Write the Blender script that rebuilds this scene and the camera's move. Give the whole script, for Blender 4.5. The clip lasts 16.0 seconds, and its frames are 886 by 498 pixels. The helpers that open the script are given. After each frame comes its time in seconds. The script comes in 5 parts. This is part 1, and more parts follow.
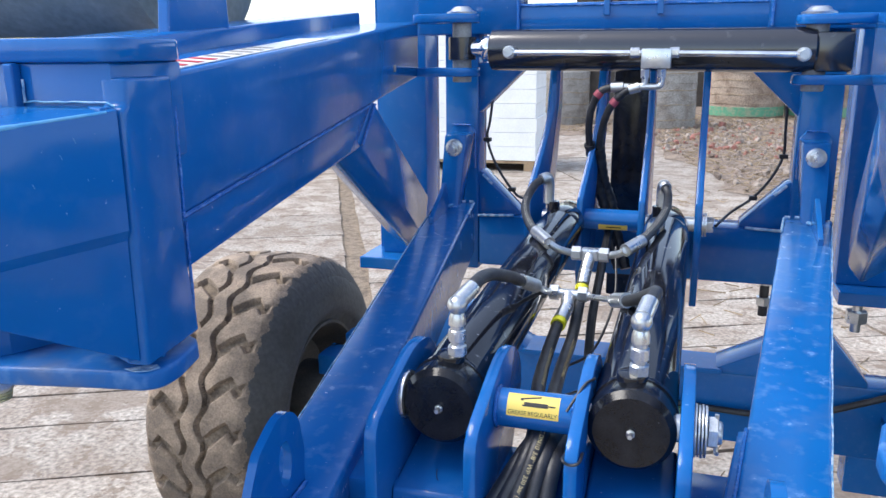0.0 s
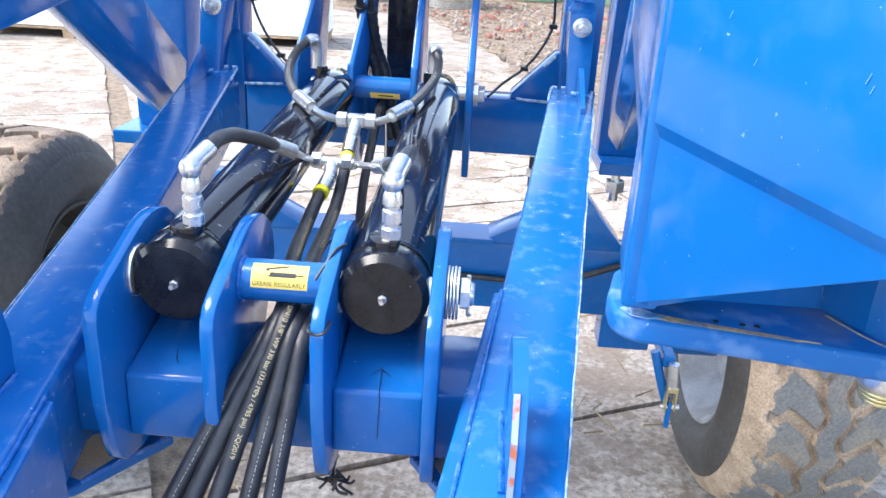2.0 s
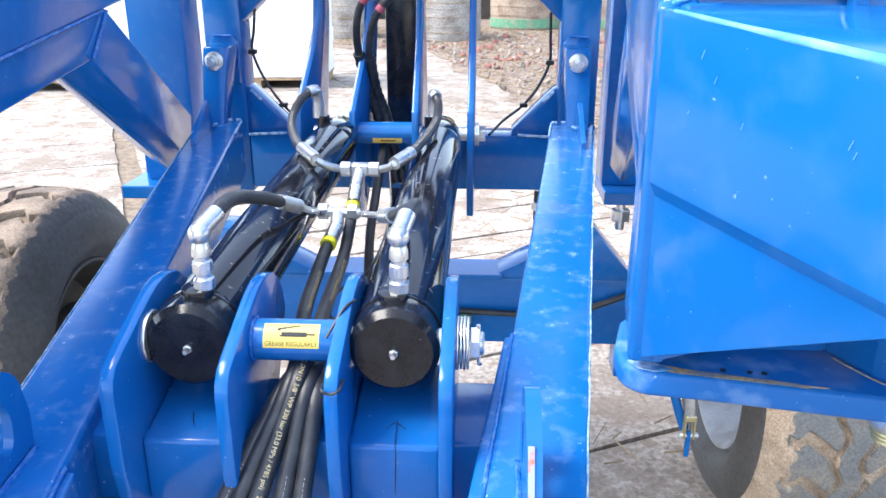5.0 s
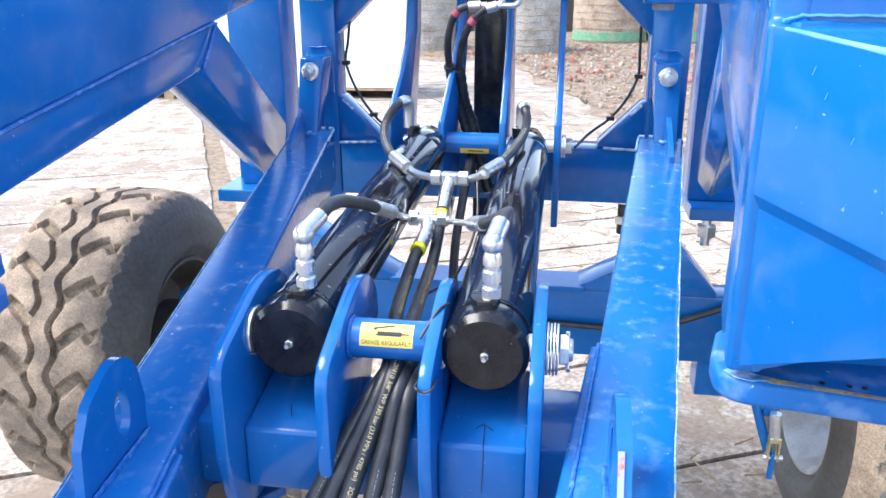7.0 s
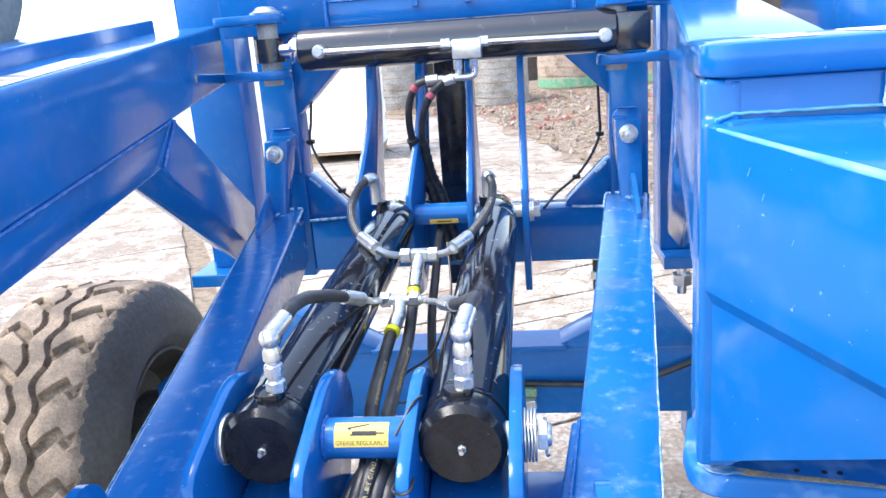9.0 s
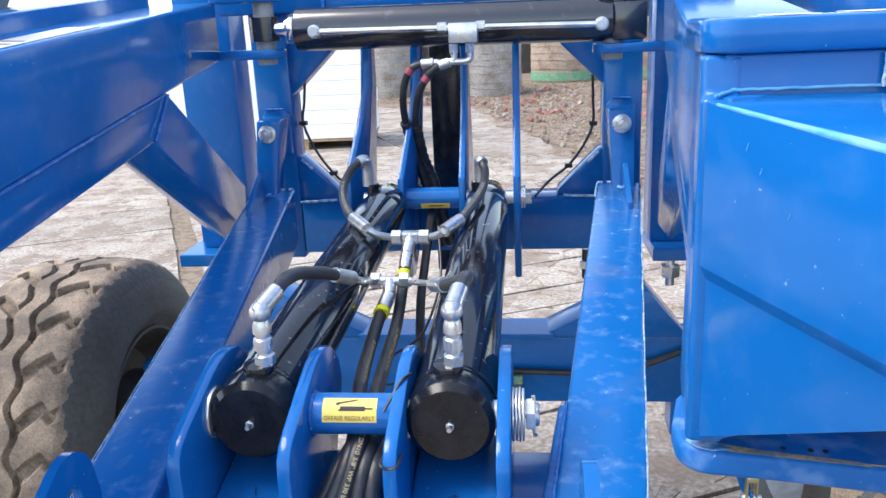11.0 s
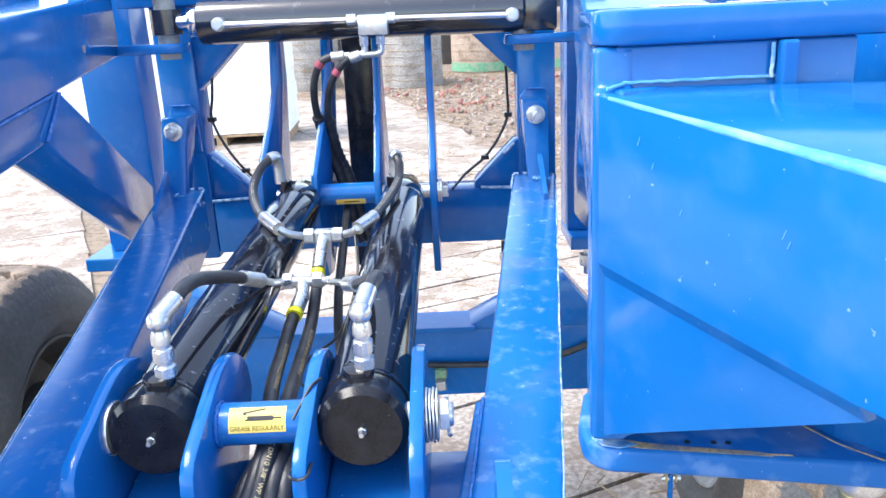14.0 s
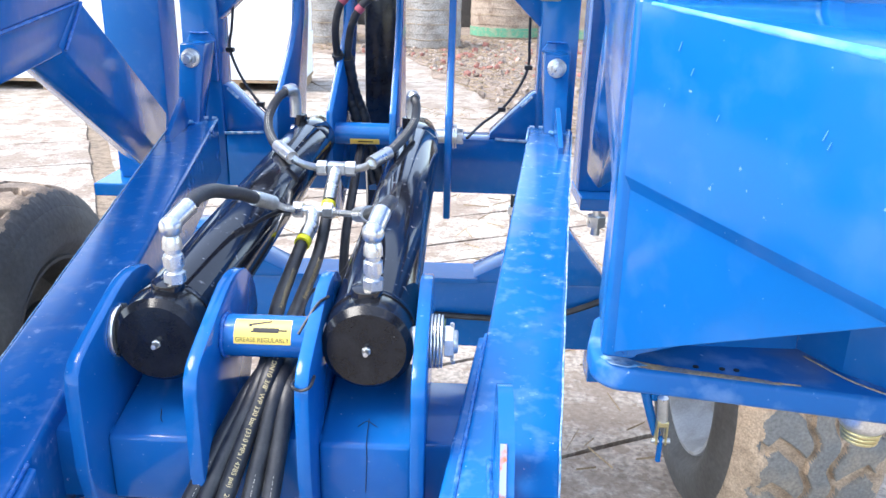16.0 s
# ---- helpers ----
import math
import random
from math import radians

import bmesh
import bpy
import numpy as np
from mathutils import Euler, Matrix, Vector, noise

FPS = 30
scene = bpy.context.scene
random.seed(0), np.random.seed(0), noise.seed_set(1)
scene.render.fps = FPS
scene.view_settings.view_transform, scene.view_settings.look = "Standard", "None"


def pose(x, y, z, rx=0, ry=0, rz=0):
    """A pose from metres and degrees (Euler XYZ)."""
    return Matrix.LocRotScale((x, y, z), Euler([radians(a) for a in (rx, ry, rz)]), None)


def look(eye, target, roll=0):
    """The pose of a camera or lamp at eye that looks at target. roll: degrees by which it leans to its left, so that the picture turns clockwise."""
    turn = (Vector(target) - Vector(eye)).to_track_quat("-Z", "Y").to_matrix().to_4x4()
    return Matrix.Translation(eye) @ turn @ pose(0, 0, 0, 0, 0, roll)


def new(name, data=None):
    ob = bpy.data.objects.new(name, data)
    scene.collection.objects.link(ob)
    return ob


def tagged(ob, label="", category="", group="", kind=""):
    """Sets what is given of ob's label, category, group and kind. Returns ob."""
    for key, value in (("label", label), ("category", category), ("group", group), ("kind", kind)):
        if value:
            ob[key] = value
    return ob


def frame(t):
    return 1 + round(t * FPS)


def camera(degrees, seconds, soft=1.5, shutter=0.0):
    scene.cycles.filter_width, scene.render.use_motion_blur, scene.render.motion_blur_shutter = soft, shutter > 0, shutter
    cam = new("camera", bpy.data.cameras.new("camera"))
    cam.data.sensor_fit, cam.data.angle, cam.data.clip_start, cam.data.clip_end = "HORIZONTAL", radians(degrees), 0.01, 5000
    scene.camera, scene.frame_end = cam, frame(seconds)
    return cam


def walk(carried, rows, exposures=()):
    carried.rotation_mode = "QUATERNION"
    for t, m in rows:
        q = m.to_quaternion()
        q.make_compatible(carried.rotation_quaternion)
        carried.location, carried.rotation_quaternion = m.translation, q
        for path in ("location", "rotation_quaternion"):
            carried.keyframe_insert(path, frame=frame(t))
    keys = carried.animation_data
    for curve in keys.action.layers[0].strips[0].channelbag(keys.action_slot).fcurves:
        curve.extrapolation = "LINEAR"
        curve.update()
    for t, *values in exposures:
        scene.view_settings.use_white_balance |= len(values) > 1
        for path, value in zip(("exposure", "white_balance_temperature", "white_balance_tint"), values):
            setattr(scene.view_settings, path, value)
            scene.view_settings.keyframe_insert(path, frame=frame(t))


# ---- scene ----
import collections

cam = camera(58.7, 16.0)
PATH = [
    (0, (0.1821, -0.9434, 1.6478), (-0.3807, 0.8126, 1.1896), -0.5),
    (0.5, (0.1874, -0.9228, 1.6333), (-0.2258, 0.8559, 1.1092), 0.8),
    (0.8, (0.2010, -0.9040, 1.6230), (-0.125, 0.975, 1.034), 1.4),
    (1, (0.2076, -0.8932, 1.6134), (-0.0384, 0.8895, 1.0009), 1.9),
    (1.5, (0.2242, -0.8676, 1.6000), (0.1136, 0.8927, 0.8935), 2.8),
    (2, (0.2287, -0.8588, 1.5946), (0.1656, 0.9017, 0.8833), 3.3),
    (2.5, (0.2409, -0.8487, 1.6140), (0.2118, 0.9187, 0.9171), 1.9),
    (3, (0.2409, -0.8502, 1.6282), (0.1925, 0.9307, 0.9689), 0.4),
    (3.5, (0.2390, -0.8522, 1.6300), (0.1820, 0.9312, 0.9775), -0.2),
    (6, (0.2187, -0.8790, 1.6224), (0.0345, 0.9011, 0.9841), 0.2),
    (6.5, (0.2105, -0.8916, 1.6249), (-0.0486, 0.8809, 0.9930), -0.2),
    (7, (0.2105, -0.8927, 1.6295), (-0.0582, 0.8820, 1.0082), -0.1),
    (7.5, (0.2141, -0.8872, 1.6364), (-0.0490, 0.8982, 1.0421), -0.7),
    (8, (0.2123, -0.8898, 1.6287), (-0.0452, 0.8958, 1.0315), -0.6),
    (8.5, (0.2215, -0.8770, 1.6472), (-0.0246, 0.9125, 1.0588), -2),
    (8.8, (0.2300, -0.8690, 1.6670), (-0.021, 1.039, 1.110), -3.9),
    (9, (0.2337, -0.8671, 1.6732), (0.0021, 0.9510, 1.1703), -4.4),
    (11.5, (0.2206, -0.8778, 1.6434), (0.0299, 0.9339, 1.1060), -1.3),
    (12, (0.1993, -0.9060, 1.6197), (0.0013, 0.8996, 1.0602), 0.7),
    (12.2, (0.2090, -0.8890, 1.6260), (0.006, 1.008, 1.024), 0.9),
    (12.5, (0.2242, -0.8664, 1.6181), (0.0442, 0.9354, 1.0433), 0.8),
    (12.8, (0.2390, -0.8440, 1.6240), (0.118, 1.064, 1.035), -0.2),
    (13, (0.2446, -0.8469, 1.6425), (0.1879, 0.9676, 1.0823), -0.8),
    (13.5, (0.2522, -0.8434, 1.6588), (0.2220, 0.9733, 1.1044), -2.6),
    (14, (0.2503, -0.8452, 1.6578), (0.2201, 0.9731, 1.1053), -2.9),
    (14.5, (0.2493, -0.8443, 1.6540), (0.2191, 0.9750, 1.1054), -2.8),
    (15, (0.2465, -0.8445, 1.6331), (0.2153, 0.9730, 1.0787), -1.6),
    (15.5, (0.2428, -0.8507, 1.6167), (0.2073, 0.9521, 1.0181), 0.7),
    (16, (0.2345, -0.8574, 1.6118), (0.1991, 0.9352, 0.9814), 1.5),
]
EXPOSURES = [(0, 1.03), (0.5, 1.1), (1.0, 1.5), (1.5, 1.81), (9.2, 1.8), (11.3, 1.2), (11.6, 1.25), (11.9, 1.62), (12.2, 1.8), (16, 1.8)]
walk(cam, [(t, look(eye, target, roll)) for t, eye, target, roll in PATH], EXPOSURES)

# ---- light ----
world = bpy.data.worlds.new("sky")
scene.world = world
world.use_nodes = True
wn = world.node_tree
bg = wn.nodes["Background"]
sky = wn.nodes.new("ShaderNodeTexSky")
sky.sky_type = 'NISHITA'
sky.sun_disc = False
sky.sun_elevation = radians(58)
sky.sun_rotation = radians(-105)
sky.air_density, sky.dust_density, sky.ozone_density = 1.0, 1.5, 1.0
haze = wn.nodes.new("ShaderNodeHueSaturation")
haze.inputs["Saturation"].default_value = 0.8
wn.links.new(sky.outputs[0], haze.inputs["Color"])
wn.links.new(haze.outputs[0], bg.inputs[0])
bg.inputs[1].default_value = 0.2
sun_data = bpy.data.lights.new("sun", 'SUN')
sun_data.energy, sun_data.angle, sun_data.color = 1.52, radians(32), (1.0, 0.97, 0.92)
sun = new("sun", sun_data)
sun.matrix_world = look((-5.3, -1.4, 9.0), (0, 0, 0))
scene.view_settings.exposure = 0.0


# ---- materials ----
def mat(name, col, rough=0.5, metal=0.0, col2=None, scale=6.0, spread=(0.45, 0.65), bump=0.0, bump_scale=60.0,
        fine=0.0, coat=0.0, rough_var=0.0, spec=0.5, each=0.0):
    """Principled surface with variation at two scales and fine relief."""
    m = bpy.data.materials.new(name)
    m.use_nodes = True
    nt = m.node_tree
    b = nt.nodes["Principled BSDF"]
    b.inputs["Roughness"].default_value = rough
    b.inputs["Metallic"].default_value = metal
    b.inputs["Coat Weight"].default_value = coat
    b.inputs["Coat Roughness"].default_value = 0.12
    b.inputs["Specular IOR Level"].default_value = spec
    tc = nt.nodes.new("ShaderNodeTexCoord")
    if col2 is None:
        col2 = tuple(c * 0.8 for c in col)
    big = nt.nodes.new("ShaderNodeTexNoise")
    big.inputs["Scale"].default_value = scale
    big.inputs["Detail"].default_value = 6
    ramp = nt.nodes.new("ShaderNodeValToRGB")
    ramp.color_ramp.elements[0].position, ramp.color_ramp.elements[1].position = spread
    ramp.color_ramp.elements[0].color = (*col, 1)
    ramp.color_ramp.elements[1].color = (*col2, 1)
    nt.links.new(tc.outputs["Object"], big.inputs["Vector"])
    nt.links.new(big.outputs["Fac"], ramp.inputs["Fac"])
    last = ramp.outputs["Color"]
    if fine:
        small = nt.nodes.new("ShaderNodeTexNoise")
        small.inputs["Scale"].default_value = scale * 14
        small.inputs["Detail"].default_value = 4
        nt.links.new(tc.outputs["Object"], small.inputs["Vector"])
        mul = nt.nodes.new("ShaderNodeMapRange")
        mul.inputs["From Min"].default_value, mul.inputs["From Max"].default_value = 0.3, 0.7
        mul.inputs["To Min"].default_value, mul.inputs["To Max"].default_value = 1 - fine, 1 + fine
        nt.links.new(small.outputs["Fac"], mul.inputs["Value"])
        mix = nt.nodes.new("ShaderNodeVectorMath")
        mix.operation = 'SCALE'
        nt.links.new(last, mix.inputs[0])
        nt.links.new(mul.outputs[0], mix.inputs["Scale"])
        last = mix.outputs[0]
    if each:
        info = nt.nodes.new("ShaderNodeObjectInfo")
        tone = nt.nodes.new("ShaderNodeMapRange")
        tone.inputs["To Min"].default_value, tone.inputs["To Max"].default_value = 1 - each, 1 + each
        nt.links.new(info.outputs["Random"], tone.inputs["Value"])
        vary = nt.nodes.new("ShaderNodeVectorMath")
        vary.operation = 'SCALE'
        nt.links.new(last, vary.inputs[0])
        nt.links.new(tone.outputs[0], vary.inputs["Scale"])
        last = vary.outputs[0]
    nt.links.new(last, b.inputs["Base Color"])
    if rough_var:
        mr = nt.nodes.new("ShaderNodeMapRange")
        mr.inputs["To Min"].default_value, mr.inputs["To Max"].default_value = rough - rough_var, rough + rough_var
        nt.links.new(big.outputs["Fac"], mr.inputs["Value"])
        nt.links.new(mr.outputs[0], b.inputs["Roughness"])
    if bump:
        bn = nt.nodes.new("ShaderNodeTexNoise")
        bn.inputs["Scale"].default_value = bump_scale
        bn.inputs["Detail"].default_value = 5
        bp = nt.nodes.new("ShaderNodeBump")
        bp.inputs["Strength"].default_value = bump
        bp.inputs["Distance"].default_value = 0.01
        nt.links.new(tc.outputs["Object"], bn.inputs["Vector"])
        nt.links.new(bn.outputs["Fac"], bp.inputs["Height"])
        nt.links.new(bp.outputs[0], b.inputs["Normal"])
    return m


def weathered(m, layers):
    """Lays stains of several sizes over a surface's colour: (scale, detail, from, to, amount, colour)."""
    nt = m.node_tree
    b = nt.nodes["Principled BSDF"]
    tc = nt.nodes.new("ShaderNodeTexCoord")
    last = b.inputs["Base Color"].links[0].from_socket
    for scale, detail, lo, hi, amount, colour in layers:
        no = nt.nodes.new("ShaderNodeTexNoise")
        no.inputs["Scale"].default_value, no.inputs["Detail"].default_value, no.inputs["Roughness"].default_value = scale, detail, 0.7
        nt.links.new(tc.outputs["Object"], no.inputs["Vector"])
        mr = nt.nodes.new("ShaderNodeMapRange")
        mr.inputs["From Min"].default_value, mr.inputs["From Max"].default_value = lo, hi
        mr.inputs["To Max"].default_value = amount
        nt.links.new(no.outputs["Fac"], mr.inputs["Value"])
        mx = nt.nodes.new("ShaderNodeMix")
        mx.data_type = 'RGBA'
        mx.inputs[7].default_value = (*colour, 1)
        nt.links.new(mr.outputs[0], mx.inputs[0])
        nt.links.new(last, mx.inputs[6])
        last = mx.outputs[2]
    nt.links.new(last, b.inputs["Base Color"])
    return m


def paint(name, dust, chips, rough, stain):
    """Blue gloss paint with soft dusty patches, small pale chips and a light orange-peel."""
    m = mat(name, (0.005, 0.111, 0.365), rough, col2=(0.007, 0.124, 0.40), scale=3, bump=0.04, bump_scale=28, spec=0.32)
    nt = m.node_tree
    b = nt.nodes["Principled BSDF"]
    tc = nt.nodes.new("ShaderNodeTexCoord")
    last = b.inputs["Base Color"].links[0].from_socket
    masks = []
    for scale, detail, lo, hi, amount, colour in ((34, 6, 0.52, 0.72, dust, (0.19, 0.32, 0.55, 1)), (150, 3, 0.72, 0.76, chips, (0.42, 0.55, 0.72, 1)), (7, 6, 0.55, 0.75, stain, (0.22, 0.19, 0.16, 1))):
        no = nt.nodes.new("ShaderNodeTexNoise")
        no.inputs["Scale"].default_value, no.inputs["Detail"].default_value = scale, detail
        nt.links.new(tc.outputs["Object"], no.inputs["Vector"])
        mr = nt.nodes.new("ShaderNodeMapRange")
        mr.inputs["From Min"].default_value, mr.inputs["From Max"].default_value = lo, hi
        mr.inputs["To Max"].default_value = amount
        nt.links.new(no.outputs["Fac"], mr.inputs["Value"])
        mx = nt.nodes.new("ShaderNodeMix")
        mx.data_type = 'RGBA'
        mx.inputs[7].default_value = colour
        nt.links.new(mr.outputs[0], mx.inputs[0])
        nt.links.new(last, mx.inputs[6])
        last = mx.outputs[2]
        masks.append(mr)
    nt.links.new(last, b.inputs["Base Color"])
    rr = nt.nodes.new("ShaderNodeMapRange")
    rr.inputs["To Min"].default_value, rr.inputs["To Max"].default_value = rough, rough + 0.35
    nt.links.new(masks[0].outputs[0], rr.inputs["Value"])
    nt.links.new(rr.outputs[0], b.inputs["Roughness"])
    return m


BLUE = paint("blue_paint", 0.06, 0.35, 0.14, 0.05)
GRIMY = paint("dust_stained_blue_paint", 0.55, 0.6, 0.42, 0.75)
SCUFF = paint("scuffed_blue_paint", 0.27, 0.8, 0.2, 0.2)
# pale flecks of both weld colours paint bead highlights; the second also shows wear
WELD = mat("blue_painted_weld", (0.006, 0.12, 0.45), 0.2, col2=(0.10, 0.25, 0.55), scale=45, spread=(0.5, 0.75), bump=0.6, bump_scale=160)
WORNGLINT = mat("worn_glint_weld", (0.10, 0.30, 0.55), 0.25, col2=(0.45, 0.58, 0.70), scale=60, spread=(0.4, 0.65), bump=0.5, bump_scale=150)
# pale blue that paints highlights on the end box fold and neck welds
FOLDPALE = mat("pale_highlight_paint", (0.05, 0.27, 0.56), 0.2, col2=(0.16, 0.41, 0.62), scale=30, spread=(0.4, 0.65), bump=0.2, bump_scale=120)
BLACK = mat("black_gloss_paint", (0.008, 0.009, 0.014), 0.09, col2=(0.16, 0.17, 0.19), scale=80, spread=(0.63, 0.72), spec=0.55)
FOLDBLACK = mat("black_satin_paint", (0.013, 0.014, 0.019), 0.16, col2=(0.06, 0.063, 0.072), scale=40, spread=(0.6, 0.8), spec=1.0)
CAPBLACK = weathered(mat("black_satin_steel", (0.008, 0.009, 0.012), 0.16, col2=(0.015, 0.016, 0.02), scale=30, fine=0.2, spec=0.35),
                     ((90, 4, 0.70, 0.74, 0.7, (0.22, 0.22, 0.23)), (26, 6, 0.66, 0.72, 0.25, (0.10, 0.10, 0.11))))
RUBBER = mat("black_hose_rubber", (0.018, 0.019, 0.023), 0.4, col2=(0.036, 0.037, 0.040), scale=30, fine=0.2, bump=0.1, bump_scale=200)
TYRE = mat("dusty_tyre_rubber", (0.15, 0.117, 0.09), 0.85, col2=(0.34, 0.26, 0.19), scale=12, spread=(0.42, 0.7), fine=0.25, bump=0.3, bump_scale=80)
SIDE = mat("tyre_sidewall_rubber", (0.075, 0.073, 0.070), 0.7, col2=(0.055, 0.05, 0.045), scale=5, fine=0.2, bump=0.15, bump_scale=60)
GROOVE = mat("packed_dark_soil", (0.12, 0.092, 0.068), 0.95, col2=(0.30, 0.235, 0.17), scale=9, spread=(0.42, 0.62), fine=0.3, bump=0.6, bump_scale=70)
TYREGREY = mat("grey_tyre_rubber", (0.17, 0.17, 0.165), 0.8, col2=(0.25, 0.22, 0.18), scale=9, spread=(0.45, 0.7), fine=0.25, bump=0.3, bump_scale=80)
MUD = mat("dried_mud", (0.46, 0.35, 0.25), 0.95, col2=(0.27, 0.20, 0.14), scale=14, spread=(0.45, 0.7), fine=0.3, bump=0.6, bump_scale=70)
ZINC = mat("zinc_plated_steel", (0.68, 0.69, 0.69), 0.3, 0.9, col2=(0.56, 0.58, 0.58), scale=40, fine=0.15, rough_var=0.1)
BRASS = mat("yellow_passivated_steel", (0.62, 0.55, 0.30), 0.3, 0.9, scale=40, fine=0.15)
CHROME = mat("bright_steel_pipe", (0.8, 0.8, 0.8), 0.16, 1.0, scale=20)
YELLOW = mat("yellow_sticker", (0.80, 0.60, 0.13), 0.4, col2=(0.76, 0.55, 0.10), scale=20)
TAGYEL = mat("yellow_cable_tie", (0.75, 0.72, 0.02), 0.4)
REDTAPE = mat("red_tape", (0.36, 0.07, 0.10), 0.6)
PRINT = mat("black_print", (0.01, 0.01, 0.012), 0.5)
WHITEPRINT = mat("white_hose_print", (0.42, 0.40, 0.35), 0.6)
YELPRINT = mat("yellow_hose_print", (0.62, 0.50, 0.26), 0.6)
STICK = mat("white_sticker", (0.78, 0.78, 0.76), 0.35, scale=20)
SCRATCH = mat("pale_scratch", (0.07, 0.24, 0.51), 0.5)
RED = mat("red_print", (0.6, 0.05, 0.05), 0.4)
RIM = mat("grey_rim_paint", (0.36, 0.37, 0.39), 0.45, col2=(0.25, 0.25, 0.25), scale=10, fine=0.1)
RUST = mat("rust_stain", (0.38, 0.29, 0.17), 0.7, col2=(0.10, 0.17, 0.27), scale=26, spread=(0.48, 0.66), fine=0.3)
BROWNRUST = mat("brown_rust_film", (0.42, 0.27, 0.16), 0.75, col2=(0.16, 0.20, 0.27), scale=28, spread=(0.5, 0.7), fine=0.25)
ORANGE = mat("orange_primer_scrape", (0.27, 0.33, 0.40), 0.5, col2=(0.45, 0.12, 0.05), scale=45, spread=(0.52, 0.6))
GREYSTEEL = mat("bare_grey_plate", (0.25, 0.25, 0.25), 0.55, col2=(0.33, 0.32, 0.3), scale=12, fine=0.15)
# darkened rim tone that paints the shade inside the left wheel
SHADERIM = mat("shade_toned_rim", (0.06, 0.055, 0.05), 0.7, col2=(0.10, 0.085, 0.07), scale=8, fine=0.2)
ROLL = mat("grey_rubber_roller", (0.16, 0.175, 0.165), 0.5, col2=(0.23, 0.24, 0.225), scale=5, fine=0.15, rough_var=0.1)
CONC = weathered(mat("weathered_concrete", (0.345, 0.305, 0.26), 0.9, col2=(0.265, 0.22, 0.18), scale=3.0, spread=(0.42, 0.62), fine=0.42, bump=0.5, bump_scale=32, each=0.1),
                 ((1.7, 12, 0.525, 0.57, 0.65, (0.18, 0.135, 0.10)), (6, 10, 0.545, 0.575, 0.75, (0.18, 0.135, 0.10)), (30, 8, 0.57, 0.63, 0.65, (0.13, 0.098, 0.075)), (75, 5, 0.58, 0.66, 0.5, (0.15, 0.115, 0.09)), (11, 8, 0.60, 0.68, 0.4, (0.44, 0.40, 0.35))))
SOIL = weathered(mat("dusty_soil", (0.22, 0.17, 0.13), 0.95, col2=(0.14, 0.105, 0.08), scale=2.5, fine=0.4, bump=0.7, bump_scale=30),
                 ((9, 8, 0.52, 0.6, 0.7, (0.09, 0.065, 0.05)), (22, 6, 0.58, 0.64, 0.6, (0.40, 0.32, 0.24)), (4, 8, 0.58, 0.66, 0.5, (0.34, 0.25, 0.20))))
GRAVEL = mat("joint_soil", (0.22, 0.17, 0.12), 0.95, col2=(0.12, 0.09, 0.065), scale=18, fine=0.4, bump=0.7, bump_scale=60)
STRAW = mat("dry_straw", (0.36, 0.275, 0.175), 0.9, col2=(0.22, 0.16, 0.10), scale=9, fine=0.3)
STONE = mat("rubble_stone", (0.30, 0.25, 0.21), 0.9, col2=(0.17, 0.125, 0.10), scale=1.3, fine=0.3, bump=0.4)
BRICK = mat("broken_red_brick", (0.30, 0.125, 0.10), 0.9, col2=(0.20, 0.095, 0.075), scale=5, fine=0.3)
WALLDARK = mat("dark_added_wall", (0.05, 0.043, 0.037), 0.9, col2=(0.08, 0.067, 0.056), scale=2.5, fine=0.3)
WHITE = mat("white_board", (0.86, 0.86, 0.85), 0.6, col2=(0.82, 0.82, 0.81), scale=4, fine=0.04)
WOOD = mat("pallet_wood", (0.36, 0.25, 0.15), 0.8, col2=(0.24, 0.16, 0.09), scale=8, fine=0.3)
BALE = mat("net_wrapped_bale", (0.33, 0.31, 0.28), 0.9, col2=(0.22, 0.19, 0.16), scale=3, fine=0.4, bump=0.6, bump_scale=25)
BALE2 = mat("tan_straw_bale", (0.35, 0.275, 0.21), 0.9, col2=(0.23, 0.165, 0.12), scale=3, fine=0.4, bump=0.6, bump_scale=25)
GREENNET = mat("green_bale_net", (0.10, 0.30, 0.18), 0.8, col2=(0.25, 0.3, 0.2), scale=10, fine=0.3)


# ---- mesh helpers ----
def part(name, bm, material, parent=None, label="", smooth=False):
    me = bpy.data.meshes.new(name)
    bmesh.ops.recalc_face_normals(bm, faces=bm.faces)
    bm.to_mesh(me)
    bm.free()
    for m in (material if isinstance(material, (list, tuple)) else [material]):
        me.materials.append(m)
    if smooth:
        for p in me.polygons:
            p.use_smooth = True
        me.set_sharp_from_angle(angle=radians(38))
    ob = new(name, me)
    if parent is not None:
        ob.parent = parent
    if label:
        ob["label"] = label
    return ob


def thing(name, label, category, at=(0, 0, 0), group="", kind=""):
    ob = new(name)
    ob.empty_display_size = 0.05
    ob.location = at
    return tagged(ob, label, category, group, kind)


def bevel(bm, w=0.003, seg=2, angle=30):
    es = [e for e in bm.edges if len(e.link_faces) == 2 and e.calc_face_angle(0) > radians(angle)]
    if es:
        bmesh.ops.bevel(bm, geom=es, offset=w, segments=seg, affect='EDGES', profile=0.5, clamp_overlap=True)
    return bm


def box(x0, x1, y0, y1, z0, z1, b=0.003, bm=None):
    fresh = bm is None
    bm = bm or bmesh.new()
    r = bmesh.ops.create_cube(bm, size=1)
    for v in r["verts"]:
        v.co = Vector(((x0 + x1) / 2 + v.co.x * (x1 - x0), (y0 + y1) / 2 + v.co.y * (y1 - y0), (z0 + z1) / 2 + v.co.z * (z1 - z0)))
    return bevel(bm, b) if fresh and b else bm


